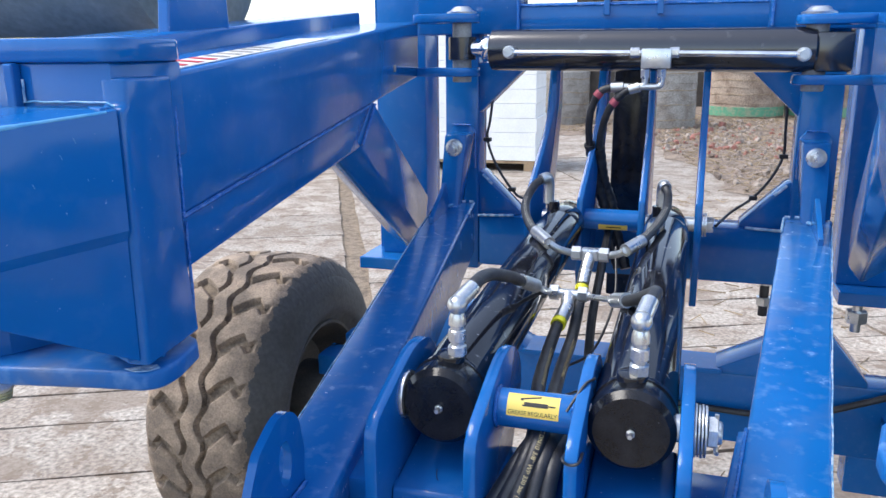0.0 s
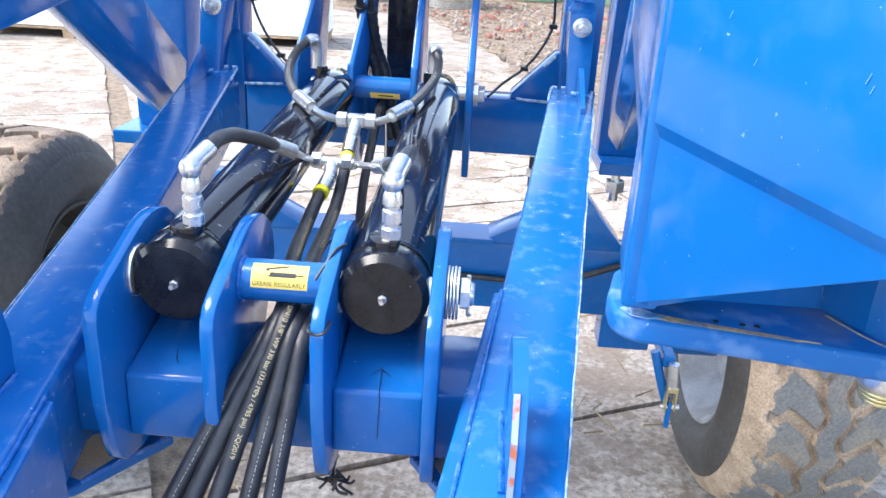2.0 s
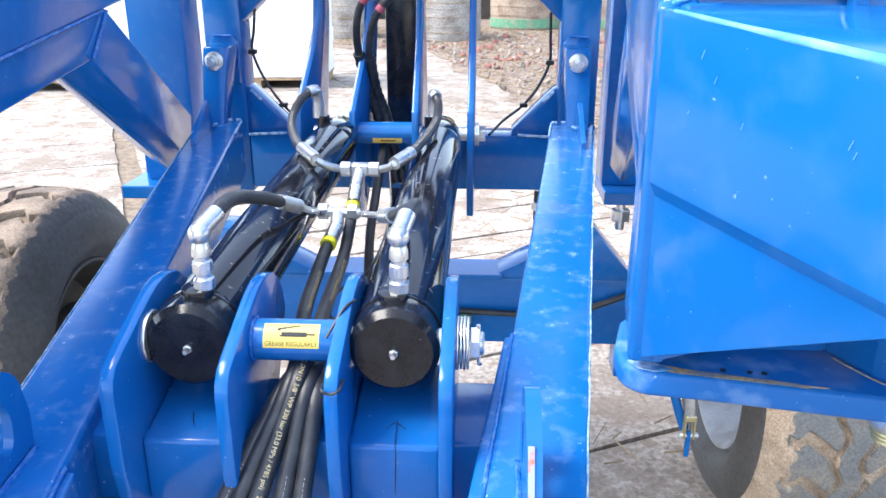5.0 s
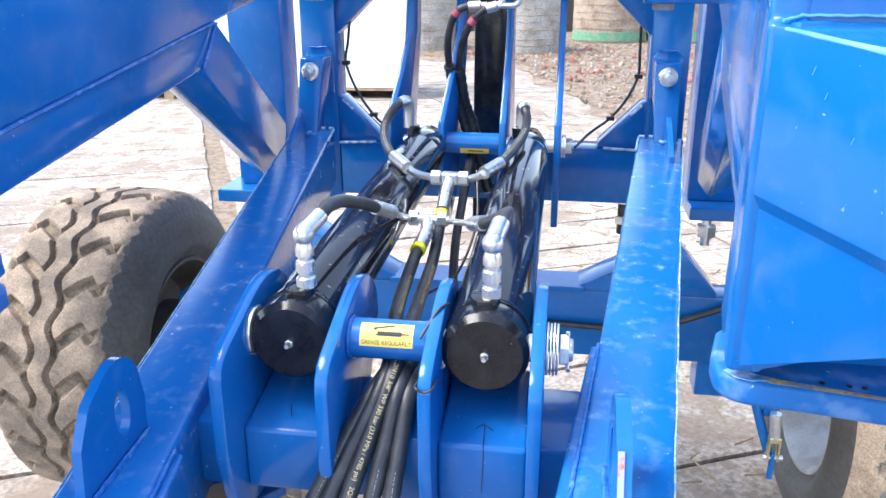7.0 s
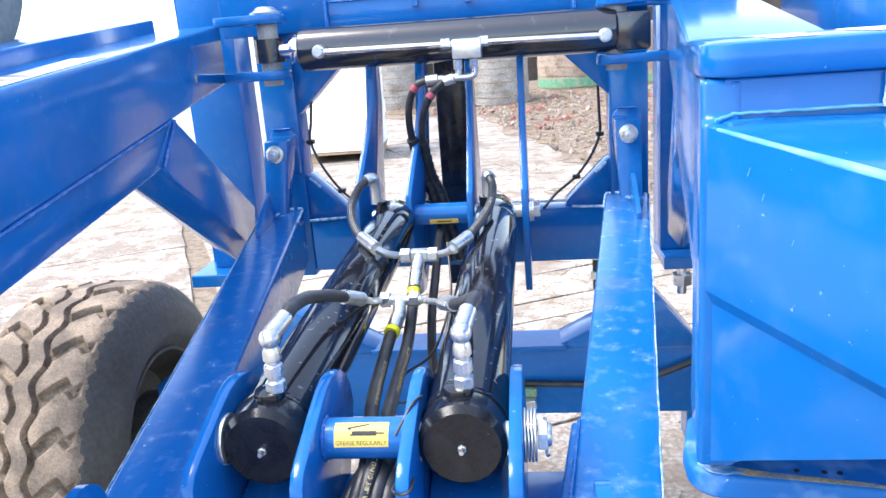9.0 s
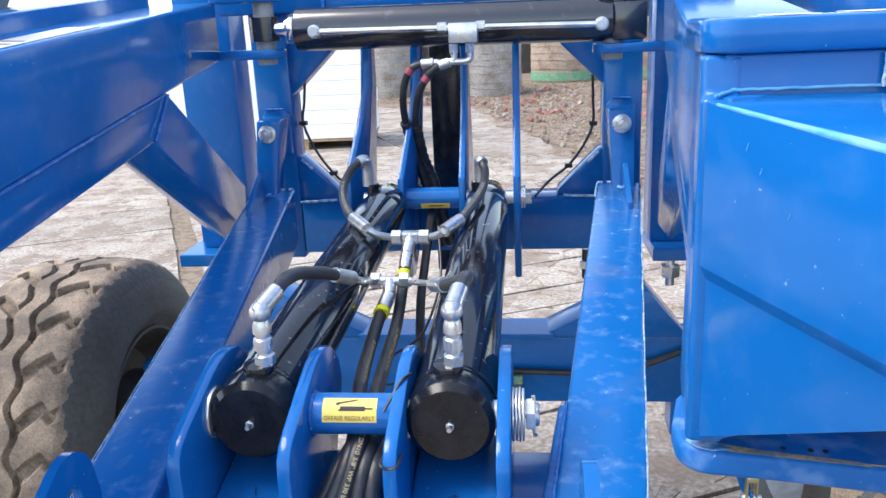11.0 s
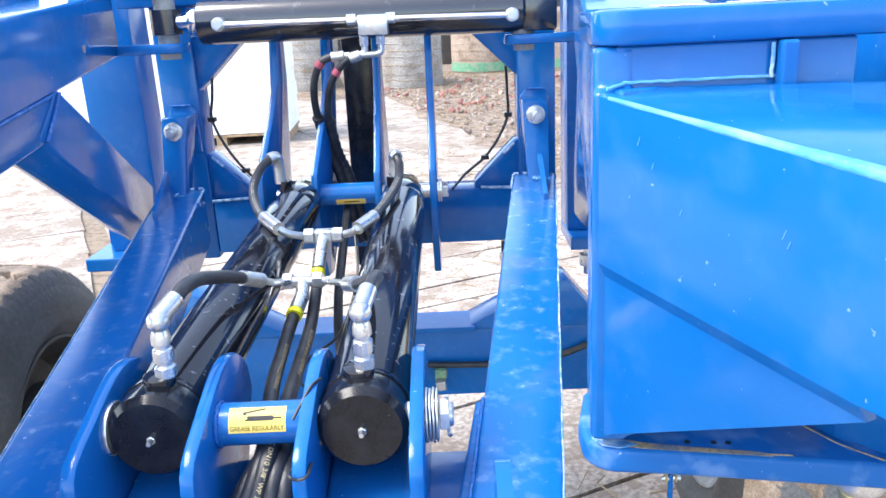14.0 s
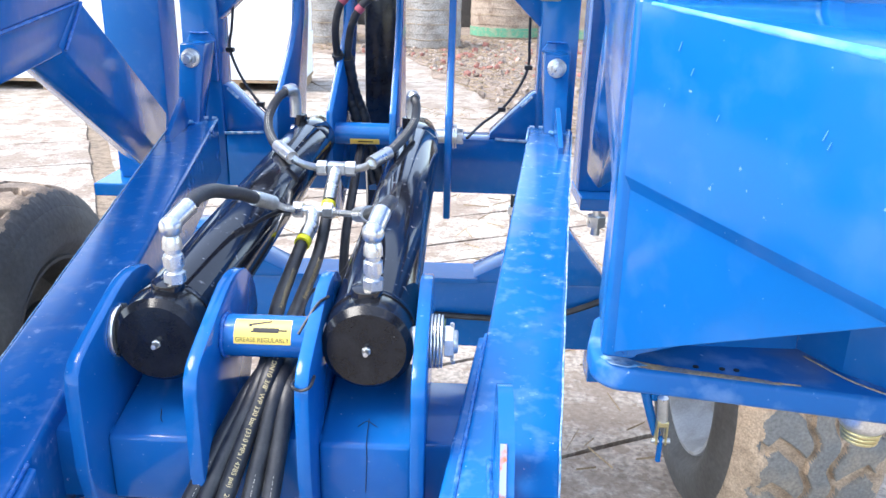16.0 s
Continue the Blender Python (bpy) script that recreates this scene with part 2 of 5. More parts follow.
def hull(verts, faces, b=0.003, seg=2):
    bm = bmesh.new()
    vs = [bm.verts.new(v) for v in verts]
    for f in faces:
        bm.faces.new([vs[i] for i in f])
    bmesh.ops.recalc_face_normals(bm, faces=bm.faces)
    return bevel(bm, b, seg) if b else bm


def prism(profile, place, d0, d1, b=0.003, seg=2, bm=None):
    """Extrudes a 2D profile: place(u, v, d) gives the point in the world."""
    n = len(profile)
    vs = [place(u, v, d0) for u, v in profile] + [place(u, v, d1) for u, v in profile]
    fs = [list(range(n)), list(range(2 * n - 1, n - 1, -1))] + [[i, (i + 1) % n, n + (i + 1) % n, n + i] for i in range(n)]
    return hull(vs, fs, b, seg)


def along_x(u, v, d):
    return (d, u, v)


def along_y(u, v, d):
    return (u, d, v)


def along_z(u, v, d):
    return (u, v, d)


def round_pts(cx, cy, r, a0, a1, n=6):
    return [(cx + r * math.cos(radians(a0 + (a1 - a0) * i / n)), cy + r * math.sin(radians(a0 + (a1 - a0) * i / n))) for i in range(n + 1)]


def cyl(p0, p1, r, r2=None, seg=32, b=0.0, bm=None):
    fresh = bm is None
    bm = bm or bmesh.new()
    p0, p1 = Vector(p0), Vector(p1)
    m = Matrix.Translation((p0 + p1) / 2) @ (p1 - p0).to_track_quat('Z', 'Y').to_matrix().to_4x4()
    bmesh.ops.create_cone(bm, cap_ends=True, segments=seg, radius1=r, radius2=r if r2 is None else r2, depth=(p1 - p0).length, matrix=m)
    return bevel(bm, b, 2, 50) if fresh and b else bm


def lathe(p0, p1, rings, seg=40):
    """Turned body on the axis p0-p1: rings of (distance along, radius)."""
    bm = bmesh.new()
    p0, p1 = Vector(p0), Vector(p1)
    m = Matrix.Translation(p0) @ (p1 - p0).to_track_quat('Z', 'Y').to_matrix().to_4x4()
    loops = []
    for d, r in rings:
        loops.append([bm.verts.new(m @ Vector((r * math.cos(2 * math.pi * i / seg), r * math.sin(2 * math.pi * i / seg), d))) for i in range(seg)])
    for a, c in zip(loops, loops[1:]):
        for i in range(seg):
            bm.faces.new((a[i], a[(i + 1) % seg], c[(i + 1) % seg], c[i]))
    bm.faces.new(loops[0])
    bm.faces.new(loops[-1][::-1])
    return bm


def spline(pts, n=10):
    p = [Vector(q) for q in pts]
    p = [2 * p[0] - p[1]] + p + [2 * p[-1] - p[-2]]
    out = []
    for i in range(1, len(p) - 2):
        for k in range(n):
            t = k / n
            out.append(0.5 * (2 * p[i] + (p[i + 1] - p[i - 1]) * t + (2 * p[i - 1] - 5 * p[i] + 4 * p[i + 1] - p[i + 2]) * t * t
                              + (3 * p[i] - p[i - 1] - 3 * p[i + 1] + p[i + 2]) * t ** 3))
    return out + [p[-2]]


def tube(pts, r, seg=12, n=10, smooth_path=True, wave=None):
    path = spline(pts, n) if smooth_path else [Vector(p) for p in pts]
    bm = bmesh.new()
    loops, side = [], None
    for i, p in enumerate(path):
        t = (path[min(i + 1, len(path) - 1)] - path[max(i - 1, 0)]).normalized()
        if side is None:
            side = t.orthogonal().normalized()
        side = (side - t * side.dot(t)).normalized()
        up = t.cross(side)
        rr = r if wave is None else r * wave(i)
        loops.append([bm.verts.new(p + rr * (math.cos(2 * math.pi * k / seg) * side + math.sin(2 * math.pi * k / seg) * up)) for k in range(seg)])
    for a, c in zip(loops, loops[1:]):
        for k in range(seg):
            bm.faces.new((a[k], a[(k + 1) % seg], c[(k + 1) % seg], c[k]))
    bm.faces.new(loops[0])
    bm.faces.new(loops[-1][::-1])
    return bm


def hexnut(c, axis, r, h, b=0.001):
    c, axis = Vector(c), Vector(axis).normalized()
    return cyl(c - axis * h / 2, c + axis * h / 2, r, seg=6, b=b)


def weld_bead(p0, p1, r=0.004, parent=None, name="weld_bead", material=None):
    p0, p1 = Vector(p0), Vector(p1)
    n = max(6, int((p1 - p0).length / 0.006))
    rnd = random.Random(int(1000 * (p0.x + 2 * p0.y + 3 * p0.z)))
    pts = [p0.lerp(p1, i / n) + Vector((rnd.uniform(-1, 1), rnd.uniform(-1, 1), rnd.uniform(-1, 1))) * 0.0004 for i in range(n + 1)]
    return part(name, tube(pts, r, 7, smooth_path=False, wave=lambda i: 1 + 0.07 * (i % 2)), material or WELD, parent, smooth=True)


def letters(text, size, place, material, parent, name="lettering"):
    """Text as a mesh; place(u, v) lays the flat letters into the world."""
    cu = bpy.data.curves.new("lettering", 'FONT')
    cu.body, cu.size, cu.align_x = text, size, 'CENTER'
    tmp = bpy.data.objects.new("lettering", cu)
    me = bpy.data.meshes.new_from_object(tmp)
    bpy.data.objects.remove(tmp)
    for v in me.vertices:
        v.co = place(v.co.x, v.co.y)
    me.materials.append(material)
    ob = new(name, me)
    ob.parent = parent
    return ob

# ---- ground ----
GU, GV = Vector((0.9, 0.4359, 0)), Vector((-0.4359, 0.9, 0))
bm = bmesh.new()
bmesh.ops.create_grid(bm, x_segments=2, y_segments=2, size=300)
ground = tagged(part("ground", bm, SOIL), "dusty brown soil yard with straw and rubble", "ground", kind="structure")
ground.location = (0, 0, -0.03)

# ---- main frame ----
def rail_outer(y):
    return 0.372 + 0.127 * y


def rail_top(y):
    return 1.094 + 0.115 * y


frame_thing = thing("implement_frame", "blue painted welded steel drawbar frame of a trailed implement", "machine frame")


def rail(s):
    ys = (-0.85, 1.205)
    vs, w, h = [], 0.115, 0.15
    for y in ys:
        xo, z = rail_outer(y), rail_top(y)
        vs += [(s * xo, y, z), (s * (xo - w), y, z), (s * (xo - w), y, z - h), (s * xo, y, z - h)]
    r = part("rail", hull(vs, [(0, 1, 2, 3), (7, 6, 5, 4), (0, 4, 5, 1), (1, 5, 6, 2), (2, 6, 7, 3), (3, 7, 4, 0)], 0.008, 3), SCUFF, frame_thing, "blue square tube with dusty scuffed top", True)
    worn = [(s * (rail_outer(y) - 0.0016 + 0.0005 * math.sin(41 * y)), y, rail_top(y) - 0.0016) for y in [-0.8 + 1.95 * i / 60 for i in range(61)]]
    part("worn_edge", tube(worn, 0.0014, 6, smooth_path=False, wave=lambda i: 0.75 + 0.35 * ((i * 7) % 5) / 4), WORNGLINT, r, "paint worn pale along the edge", True)
    # doubler plate on the near stretch
    vs = []
    far = 0.19 if s > 0 else -0.115
    for y, k in ((-0.85, 0.03), (far, 0.012)):
        xi, z = rail_outer(y) - w, rail_top(y)
        vs += [(s * (xi + 0.006), y, z - 0.006), (s * (xi - k), y, z - 0.006), (s * (xi - k), y, z - h - 0.02), (s * (xi + 0.006), y, z - h - 0.02)]
    part("doubler_plate", hull(vs, [(0, 1, 2, 3), (7, 6, 5, 4), (0, 4, 5, 1), (1, 5, 6, 2), (2, 6, 7, 3), (3, 7, 4, 0)], 0.004), SCUFF, r)
    weld_bead((s * (rail_outer(-0.5) - w - 0.001), -0.5, rail_top(-0.5) - 0.003), (s * (rail_outer(far) - w - 0.001), far, rail_top(far) - 0.003), 0.003, r)
    return r


rail(1)
rail(-1)

# near clevis: four plates on a cross tube
CLEVIS = [(-0.072, 0.985), (-0.085, 1.05), (-0.085, 1.155), (-0.081, 1.172), (-0.07, 1.185), (-0.05, 1.194), (0.04, 1.225), (0.065, 1.232), (0.09, 1.2345), (0.115, 1.2325), (0.14, 1.225), (0.165, 1.207), (0.182, 1.185), (0.19, 1.15), (0.12, 1.05), (0.12, 0.95), (0.08, 0.935), (0.0, 0.935), (-0.045, 0.945), (-0.062, 0.96)]
for a, c in ((-0.205, -0.187), (-0.070, -0.053), (0.056, 0.073), (0.187, 0.204)):
    part("clevis_plate", prism(CLEVIS, along_x, a, c, 0.0028, 2), BLUE, frame_thing, smooth=True)
cross = part("cross_tube", box(-0.31, 0.31, -0.03, 0.13, 0.97, 1.068, 0.008), BLUE, frame_thing, smooth=True)
for a, c in ((-0.187, -0.070), (0.073, 0.187)):
    part("pocket_plate", hull([(a, -0.036, 1.066), (c, -0.036, 1.066), (c, 0.12, 1.10), (a, 0.12, 1.10), (a, -0.036, 0.975), (c, -0.036, 0.975), (c, 0.12, 0.975), (a, 0.12, 0.975)],
         [(0, 1, 2, 3), (7, 6, 5, 4), (0, 4, 5, 1), (1, 5, 6, 2), (2, 6, 7, 3), (3, 7, 4, 0)], 0.006, 3), BLUE, frame_thing, smooth=True)
for s in (1, -1):
    gp = part("gusset_plate", prism([(s * 0.165, 0.045), (s * 0.30, 0.10), (s * 0.30, -0.10), (s * 0.247, -0.078)], along_z, 0.905, 0.92, 0.003), BLUE, frame_thing)
    part("rust_patch", prism([(s * 0.246, -0.062), (s * 0.262, -0.058), (s * 0.278, -0.01), (s * 0.274, 0.03), (s * 0.25, 0.05), (s * 0.21, 0.048), (s * 0.20, 0.028), (s * 0.222, -0.012)], along_z, 0.9202, 0.9206, 0), BROWNRUST, gp)
    weld_bead((s * 0.17, 0.036, 0.921), (s * 0.243, -0.068, 0.921), 0.003, gp)

# sleeve with sticker
sleeve = part("sleeve", cyl((-0.054, 0.03, 1.177), (0.057, 0.03, 1.177), 0.0265, seg=40), BLUE, frame_thing, smooth=True)
for x in (-0.0505, 0.0535):
    part("weld_collar", lathe((x - 0.003, 0.03, 1.177), (x + 0.003, 0.03, 1.177), [(0, 0.0262), (0.0008, 0.0288), (0.003, 0.0297), (0.0052, 0.0288), (0.006, 0.0262)], 44), WELD, sleeve, smooth=True)
far_sleeve = part("far_sleeve", cyl((-0.082, 1.11, 1.222), (0.057, 1.11, 1.222), 0.0275, seg=40), BLUE, frame_thing, smooth=True)


def on_sleeve(cy, cz, r, tilt):
    def place(u, v):
        a = radians(tilt) + v / r
        return Vector((u, cy - r * math.cos(a), cz + r * math.sin(a)))
    return place


def wrap_patch(u0, u1, v0, v1, place, n=10):
    bm = bmesh.new()
    rows = [[bm.verts.new(place(u, v0 + (v1 - v0) * i / n)) for u in (u0, u1)] for i in range(n + 1)]
    for a, c in zip(rows, rows[1:]):
        bm.faces.new((a[0], a[1], c[1], c[0]))
    return bm


st = part("sticker", wrap_patch(-0.035, 0.035, -0.0165, 0.0165, on_sleeve(0.03, 1.177, 0.0269, 38)), YELLOW, sleeve, "yellow grease warning sticker", True)
pl = on_sleeve(0.03, 1.177, 0.0272, 38)
letters("GREASE REGULARLY", 0.0082, lambda u, v: pl(u * 0.88, v - 0.0138), PRINT, st)
part("pictogram", wrap_patch(-0.012, 0.020, -0.002, 0.004, pl, 3), PRINT, st)
part("pictogram", wrap_patch(0.020, 0.030, 0.0, 0.002, pl, 2), PRINT, st)
bm = bmesh.new()
bm.faces.new([bm.verts.new(pl(*q)) for q in ((-0.018, 0.009), (-0.016, 0.0065), (0.01, 0.012), (0.01, 0.0145))])
part("pictogram", bm, PRINT, st)
bm = bmesh.new()
bm.faces.new([bm.verts.new(pl(*q)) for q in ((-0.018, 0.008), (-0.014, 0.008), (-0.010, -0.002), (-0.014, -0.002))])
part("pictogram", bm, PRINT, st)
st2 = part("sticker", wrap_patch(-0.044, 0.030, -0.010, 0.010, on_sleeve(1.11, 1.222, 0.0279, -38)), YELLOW, far_sleeve, "yellow grease sticker", True)
pl2 = on_sleeve(1.11, 1.222, 0.0282, -38)
part("pictogram", wrap_patch(-0.024, 0.014, 0.0, 0.004, pl2, 3), PRINT, st2)

# lug plates on the rails
lug = [(-0.225, 1.05), (-0.215, 1.135), (-0.191, 1.176)] + round_pts(-0.13, 1.157, 0.047, 122, 0, 8) + [(-0.077, 1.13), (-0.08, 1.10), (-0.08, 1.05)]


def ring_plate(outer, hole_c, hole_r, place, d0, d1, tall=1.0):
    """Plate with a round or oval hole through it."""
    bm = bmesh.new()
    n = 40
    out = []
    for i in range(n):
        a = 2 * math.pi * i / n
        d = Vector((math.cos(a), math.sin(a)))
        best = None
        for p, q in zip(outer, outer[1:] + outer[:1]):
            p, q = Vector(p) - Vector(hole_c), Vector(q) - Vector(hole_c)
            e = q - p
            den = d.x * e.y - d.y * e.x
            if abs(den) < 1e-9:
                continue
            t = (p.x * e.y - p.y * e.x) / den
            k = (p.x * d.y - p.y * d.x) / den
            if t > 0 and -1e-6 <= k <= 1 + 1e-6 and (best is None or t < best):
                best = t
        out.append((d * best, Vector((d.x * hole_r, d.y * hole_r * tall))))
    L = []
    for d in (d0, d1):
        L.append([[bm.verts.new(place(hole_c[0] + q[j].x, hole_c[1] + q[j].y, d)) for q in out] for j in (0, 1)])
    for i in range(n):
        k = (i + 1) % n
        bm.faces.new((L[0][0][i], L[0][0][k], L[0][1][k], L[0][1][i]))
        bm.faces.new((L[1][0][i], L[1][1][i], L[1][1][k], L[1][0][k]))
        bm.faces.new((L[0][0][i], L[1][0][i], L[1][0][k], L[0][0][k]))
        bm.faces.new((L[0][1][i], L[0][1][k], L[1][1][k], L[1][1][i]))
    return bm


part("lug", ring_plate(lug, (-0.129, 1.134), 0.016, along_x, -0.307, -0.295, 2.0), BLUE, frame_thing, "rounded lug plate with an oval hole", True)
lug_r = part("lug", ring_plate(lug, (-0.129, 1.134), 0.016, along_x, 0.281, 0.297, 2.0), BLUE, frame_thing, "lug plate with scraped orange edge", True)
part("scraped_edge", prism([(-0.2262, 1.06), (-0.2168, 1.136), (-0.192, 1.178), (-0.19, 1.1765), (-0.2145, 1.135), (-0.2245, 1.06)], along_x, 0.2825, 0.289, 0), ORANGE, lug_r)

for x in (-0.302, 0.289):
    for k in (-0.011, 0.011):
        weld_bead((x + k, -0.21, rail_top(-0.21) + 0.002), (x + k, -0.085, rail_top(-0.085) + 0.001), 0.0035, frame_thing, material=WELD)

# far portal: posts, beams, octagon plate
for s in (1, -1):
    part("post", box(min(s * 0.44, s * 0.545), max(s * 0.44, s * 0.545), 1.36, 1.46, 0.99, 1.71, 0.008), BLUE, frame_thing, smooth=True)
    part("corner_gusset", prism([(s * 0.445, 1.165), (s * 0.445, 1.30), (s * 0.43, 1.295), (s * 0.315, 1.18), (s * 0.315, 1.165)], along_y, 1.375, 1.45, 0.004), BLUE, frame_thing, smooth=True)
    part("corner_gusset", prism([(s * 0.445, 1.62), (s * 0.445, 1.47), (s * 0.305, 1.605), (s * 0.305, 1.62)], along_y, 1.375, 1.45, 0.004), BLUE, frame_thing, smooth=True)
    weld_bead((s * 0.43, 1.372, 1.288), (s * 0.40, 1.372, 1.26), 0.004, frame_thing, material=WORNGLINT)
    weld_bead((s * 0.44, 1.357, 1.163), (s * 0.33, 1.357, 1.168), 0.004, frame_thing, material=WORNGLINT)
part("lower_beam", box(-0.44, 0.44, 1.36, 1.48, 1.005, 1.165, 0.008), BLUE, frame_thing, smooth=True)
part("upper_beam", box(-0.60, 0.60, 1.34, 1.48, 1.705, 1.782, 0.008), BLUE, frame_thing, smooth=True)
part("top_beam", box(-0.66, 0.66, 1.36, 1.46, 1.90, 1.98, 0.008), BLUE, frame_thing, smooth=True)
for a, c in ((-0.62, -0.318), (0.342, 0.62)):
    part("head_plate", box(a, c, 1.336, 1.47, 1.70, 1.90, 0.006), BLUE, frame_thing, smooth=True)
    weld_bead((a + 0.01 if a > 0 else c, 1.335, 1.71), (a + 0.01 if a > 0 else c, 1.335, 1.79), 0.005, frame_thing)
for x in (-0.071, 0.071):
    part("beam_rib", box(x - 0.008, x + 0.008, 1.325, 1.40, 1.745, 1.91, 0.002), BLUE, frame_thing)
weld_bead((-0.31, 1.338, 1.776), (0.34, 1.338, 1.772), 0.003, frame_thing)
# tall clevis plates
TALL = [(1.06, 1.19), (1.07, 1.28), (1.20, 1.42), (1.25, 1.50), (1.27, 1.62), (1.28, 1.703), (1.36, 1.703), (1.36, 1.5), (1.42, 1.2), (1.34, 1.05), (1.20, 0.985), (1.12, 1.0), (1.07, 1.1)]
for a, c, lean in ((-0.207, -0.189, 0.03), (-0.073, -0.056, 0.027), (0.056, 0.073, 0.0), (0.193, 0.211, 0.0)):
    part("tall_plate", prism(TALL, lambda u, v, d: (d - lean * min(1.0, max(0.0, (1.52 - v) / 0.24)), u, v), a, c, 0.004, 2), BLUE, frame_thing, smooth=True)
# links with bolts
for s in (1, -1):
    part("pad_plate", prism([(s * 0.445, 1.31), (s * 0.445, 1.42), (s * 0.46, 1.44), (s * 0.51, 1.44), (s * 0.525, 1.42), (s * 0.525, 1.31)], along_y, 1.335, 1.36, 0.004), BLUE, frame_thing, smooth=True)
    part("link_plate", hull([(s * 0.447, 1.15, 1.19), (s * 0.503, 1.15, 1.19), (s * 0.508, 1.235, 1.42), (s * 0.442, 1.235, 1.42), (s * 0.447, 1.2, 1.19), (s * 0.503, 1.2, 1.19), (s * 0.508, 1.335, 1.42), (s * 0.442, 1.335, 1.42)],
         [(0, 1, 2, 3), (7, 6, 5, 4), (0, 4, 5, 1), (1, 5, 6, 2), (2, 6, 7, 3), (3, 7, 4, 0)], 0.005), BLUE, frame_thing, smooth=True)
    part("link_rib", prism([(1.0, 1.2), (1.0, 1.225), (1.12, 1.30), (1.16, 1.2)], along_x, s * 0.473 - 0.006, s * 0.473 + 0.006, 0.002), BLUE, frame_thing)
    wa = part("washer", cyl((s * 0.474, 1.224, 1.385), (s * 0.474, 1.212, 1.385), 0.0245, seg=32, b=0.002), ZINC, frame_thing, "zinc washer", True)
    part("bolt_head", hexnut((s * 0.474, 1.204, 1.385), (0, 1, 0), 0.0175, 0.016), ZINC, wa)
    part("bolt_end", cyl((s * 0.474, 1.195, 1.385), (s * 0.474, 1.18, 1.385), 0.0105, seg=16, b=0.002), ZINC, wa)

    for q in (0.018, 0.1):
        weld_bead((s * (rail_outer(1.203) - q), 1.204, rail_top(1.203) + 0.001), (s * (rail_outer(1.203) - q - (0.07 if q < 0.05 else 0.012)), 1.204, rail_top(1.203) + 0.001), 0.004, frame_thing, material=WORNGLINT)
    weld_bead((s * (rail_outer(1.10) - 0.114), 1.10, rail_top(1.10) - 0.001), (s * (rail_outer(1.2) - 0.114), 1.2, rail_top(1.2) - 0.001), 0.003, frame_thing, material=WORNGLINT)
    weld_bead((s * 0.445, 1.334, 1.345), (s * 0.445, 1.334, 1.42), 0.0035, frame_thing)
    weld_bead((s * 0.459, 1.334, 1.4405), (s * 0.511, 1.334, 1.4405), 0.0025, frame_thing)
    weld_bead((s * 0.46, 1.152, 1.232), (s * 0.486, 1.118, 1.227), 0.0045, frame_thing, material=WORNGLINT)

hb = part("beam_bolt", cyl((0.40, 1.41, 1.01), (0.40, 1.41, 0.90), 0.013, seg=16, b=0.003), RUBBER, frame_thing, "dark bolt hanging below the beam", True)
part("nut", hexnut((0.40, 1.41, 0.945), (0, 0, 1), 0.022, 0.024), ZINC, hb)
part("washer", cyl((0.40, 1.41, 1.004), (0.40, 1.41, 0.998), 0.03, seg=24), ZINC, hb, smooth=True)
# axle beam below with raised wheel gussets
axle = thing("axle_beam", "blue steel axle beam with raised gussets", "axle")
part("beam", box(-0.92, 0.92, 1.385, 1.50, 0.50, 0.72, 0.008), BLUE, axle, smooth=True)
part("flange", box(-0.30, 0.30, 1.36, 1.50, 0.722, 0.738, 0.003), BLUE, axle)
for s in (1, -1):
    part("gusset", prism([(s * 0.28, 0.72), (s * 0.28, 0.735), (s * 0.54, 0.87), (s * 0.58, 0.87), (s * 0.69, 0.735), (s * 0.69, 0.72)], along_y, 1.375, 1.51, 0.004), BLUE, axle, smooth=True)
    if s < 0:
        part("brake_drum", cyl((s * 0.93, 1.33, 0.495), (s * 1.06, 1.33, 0.495), 0.13, seg=40, b=0.006), SHADERIM, axle, "brake drum toned dark for the shade inside the wheel", True)
        part("spindle_box", box(-0.97, -0.86, 1.27, 1.39, 0.56, 0.68, 0.008), BLUE, axle, smooth=True)
    part("hub", cyl((s * 0.86, 1.33, 0.495), (s * 1.0, 1.33, 0.495), 0.07, seg=32, b=0.004), BLUE, axle, smooth=True)

# side stands behind the portal
for s in (1, -1):
    sd = thing("side_stand", "dark blue upright bracket beside the portal post", "bracket", group="side stands")
    e = 0.60 if s > 0 else 0.66
    wd = 0.2 if s > 0 else 0.165
    a, c = sorted((s * e, s * (e + wd)))
    part("upright", box(a, c, 1.52, 1.66, 0.98, 1.95, 0.006), BLUE, sd, smooth=True)
    part("rear_web", box(*sorted((s * (e + wd), s * (e + wd + 0.04))), 1.60, 1.62, 0.98, 1.95, 0.002), BLUE, sd)
    part("foot_plate", box(*sorted((s * 0.60, s * 0.88)), 1.44, 1.66, 0.94, 0.98, 0.004), BLUE, sd)
    nb = part("hanging_bolt", cyl((s * 0.655, 1.46, 0.94), (s * 0.655, 1.46, 0.86), 0.014, seg=16), ZINC, sd, "zinc bolt hanging below the plate", True)
    part("nut", hexnut((s * 0.655, 1.46, 0.905), (0, 0, 1), 0.03, 0.034), ZINC, nb)

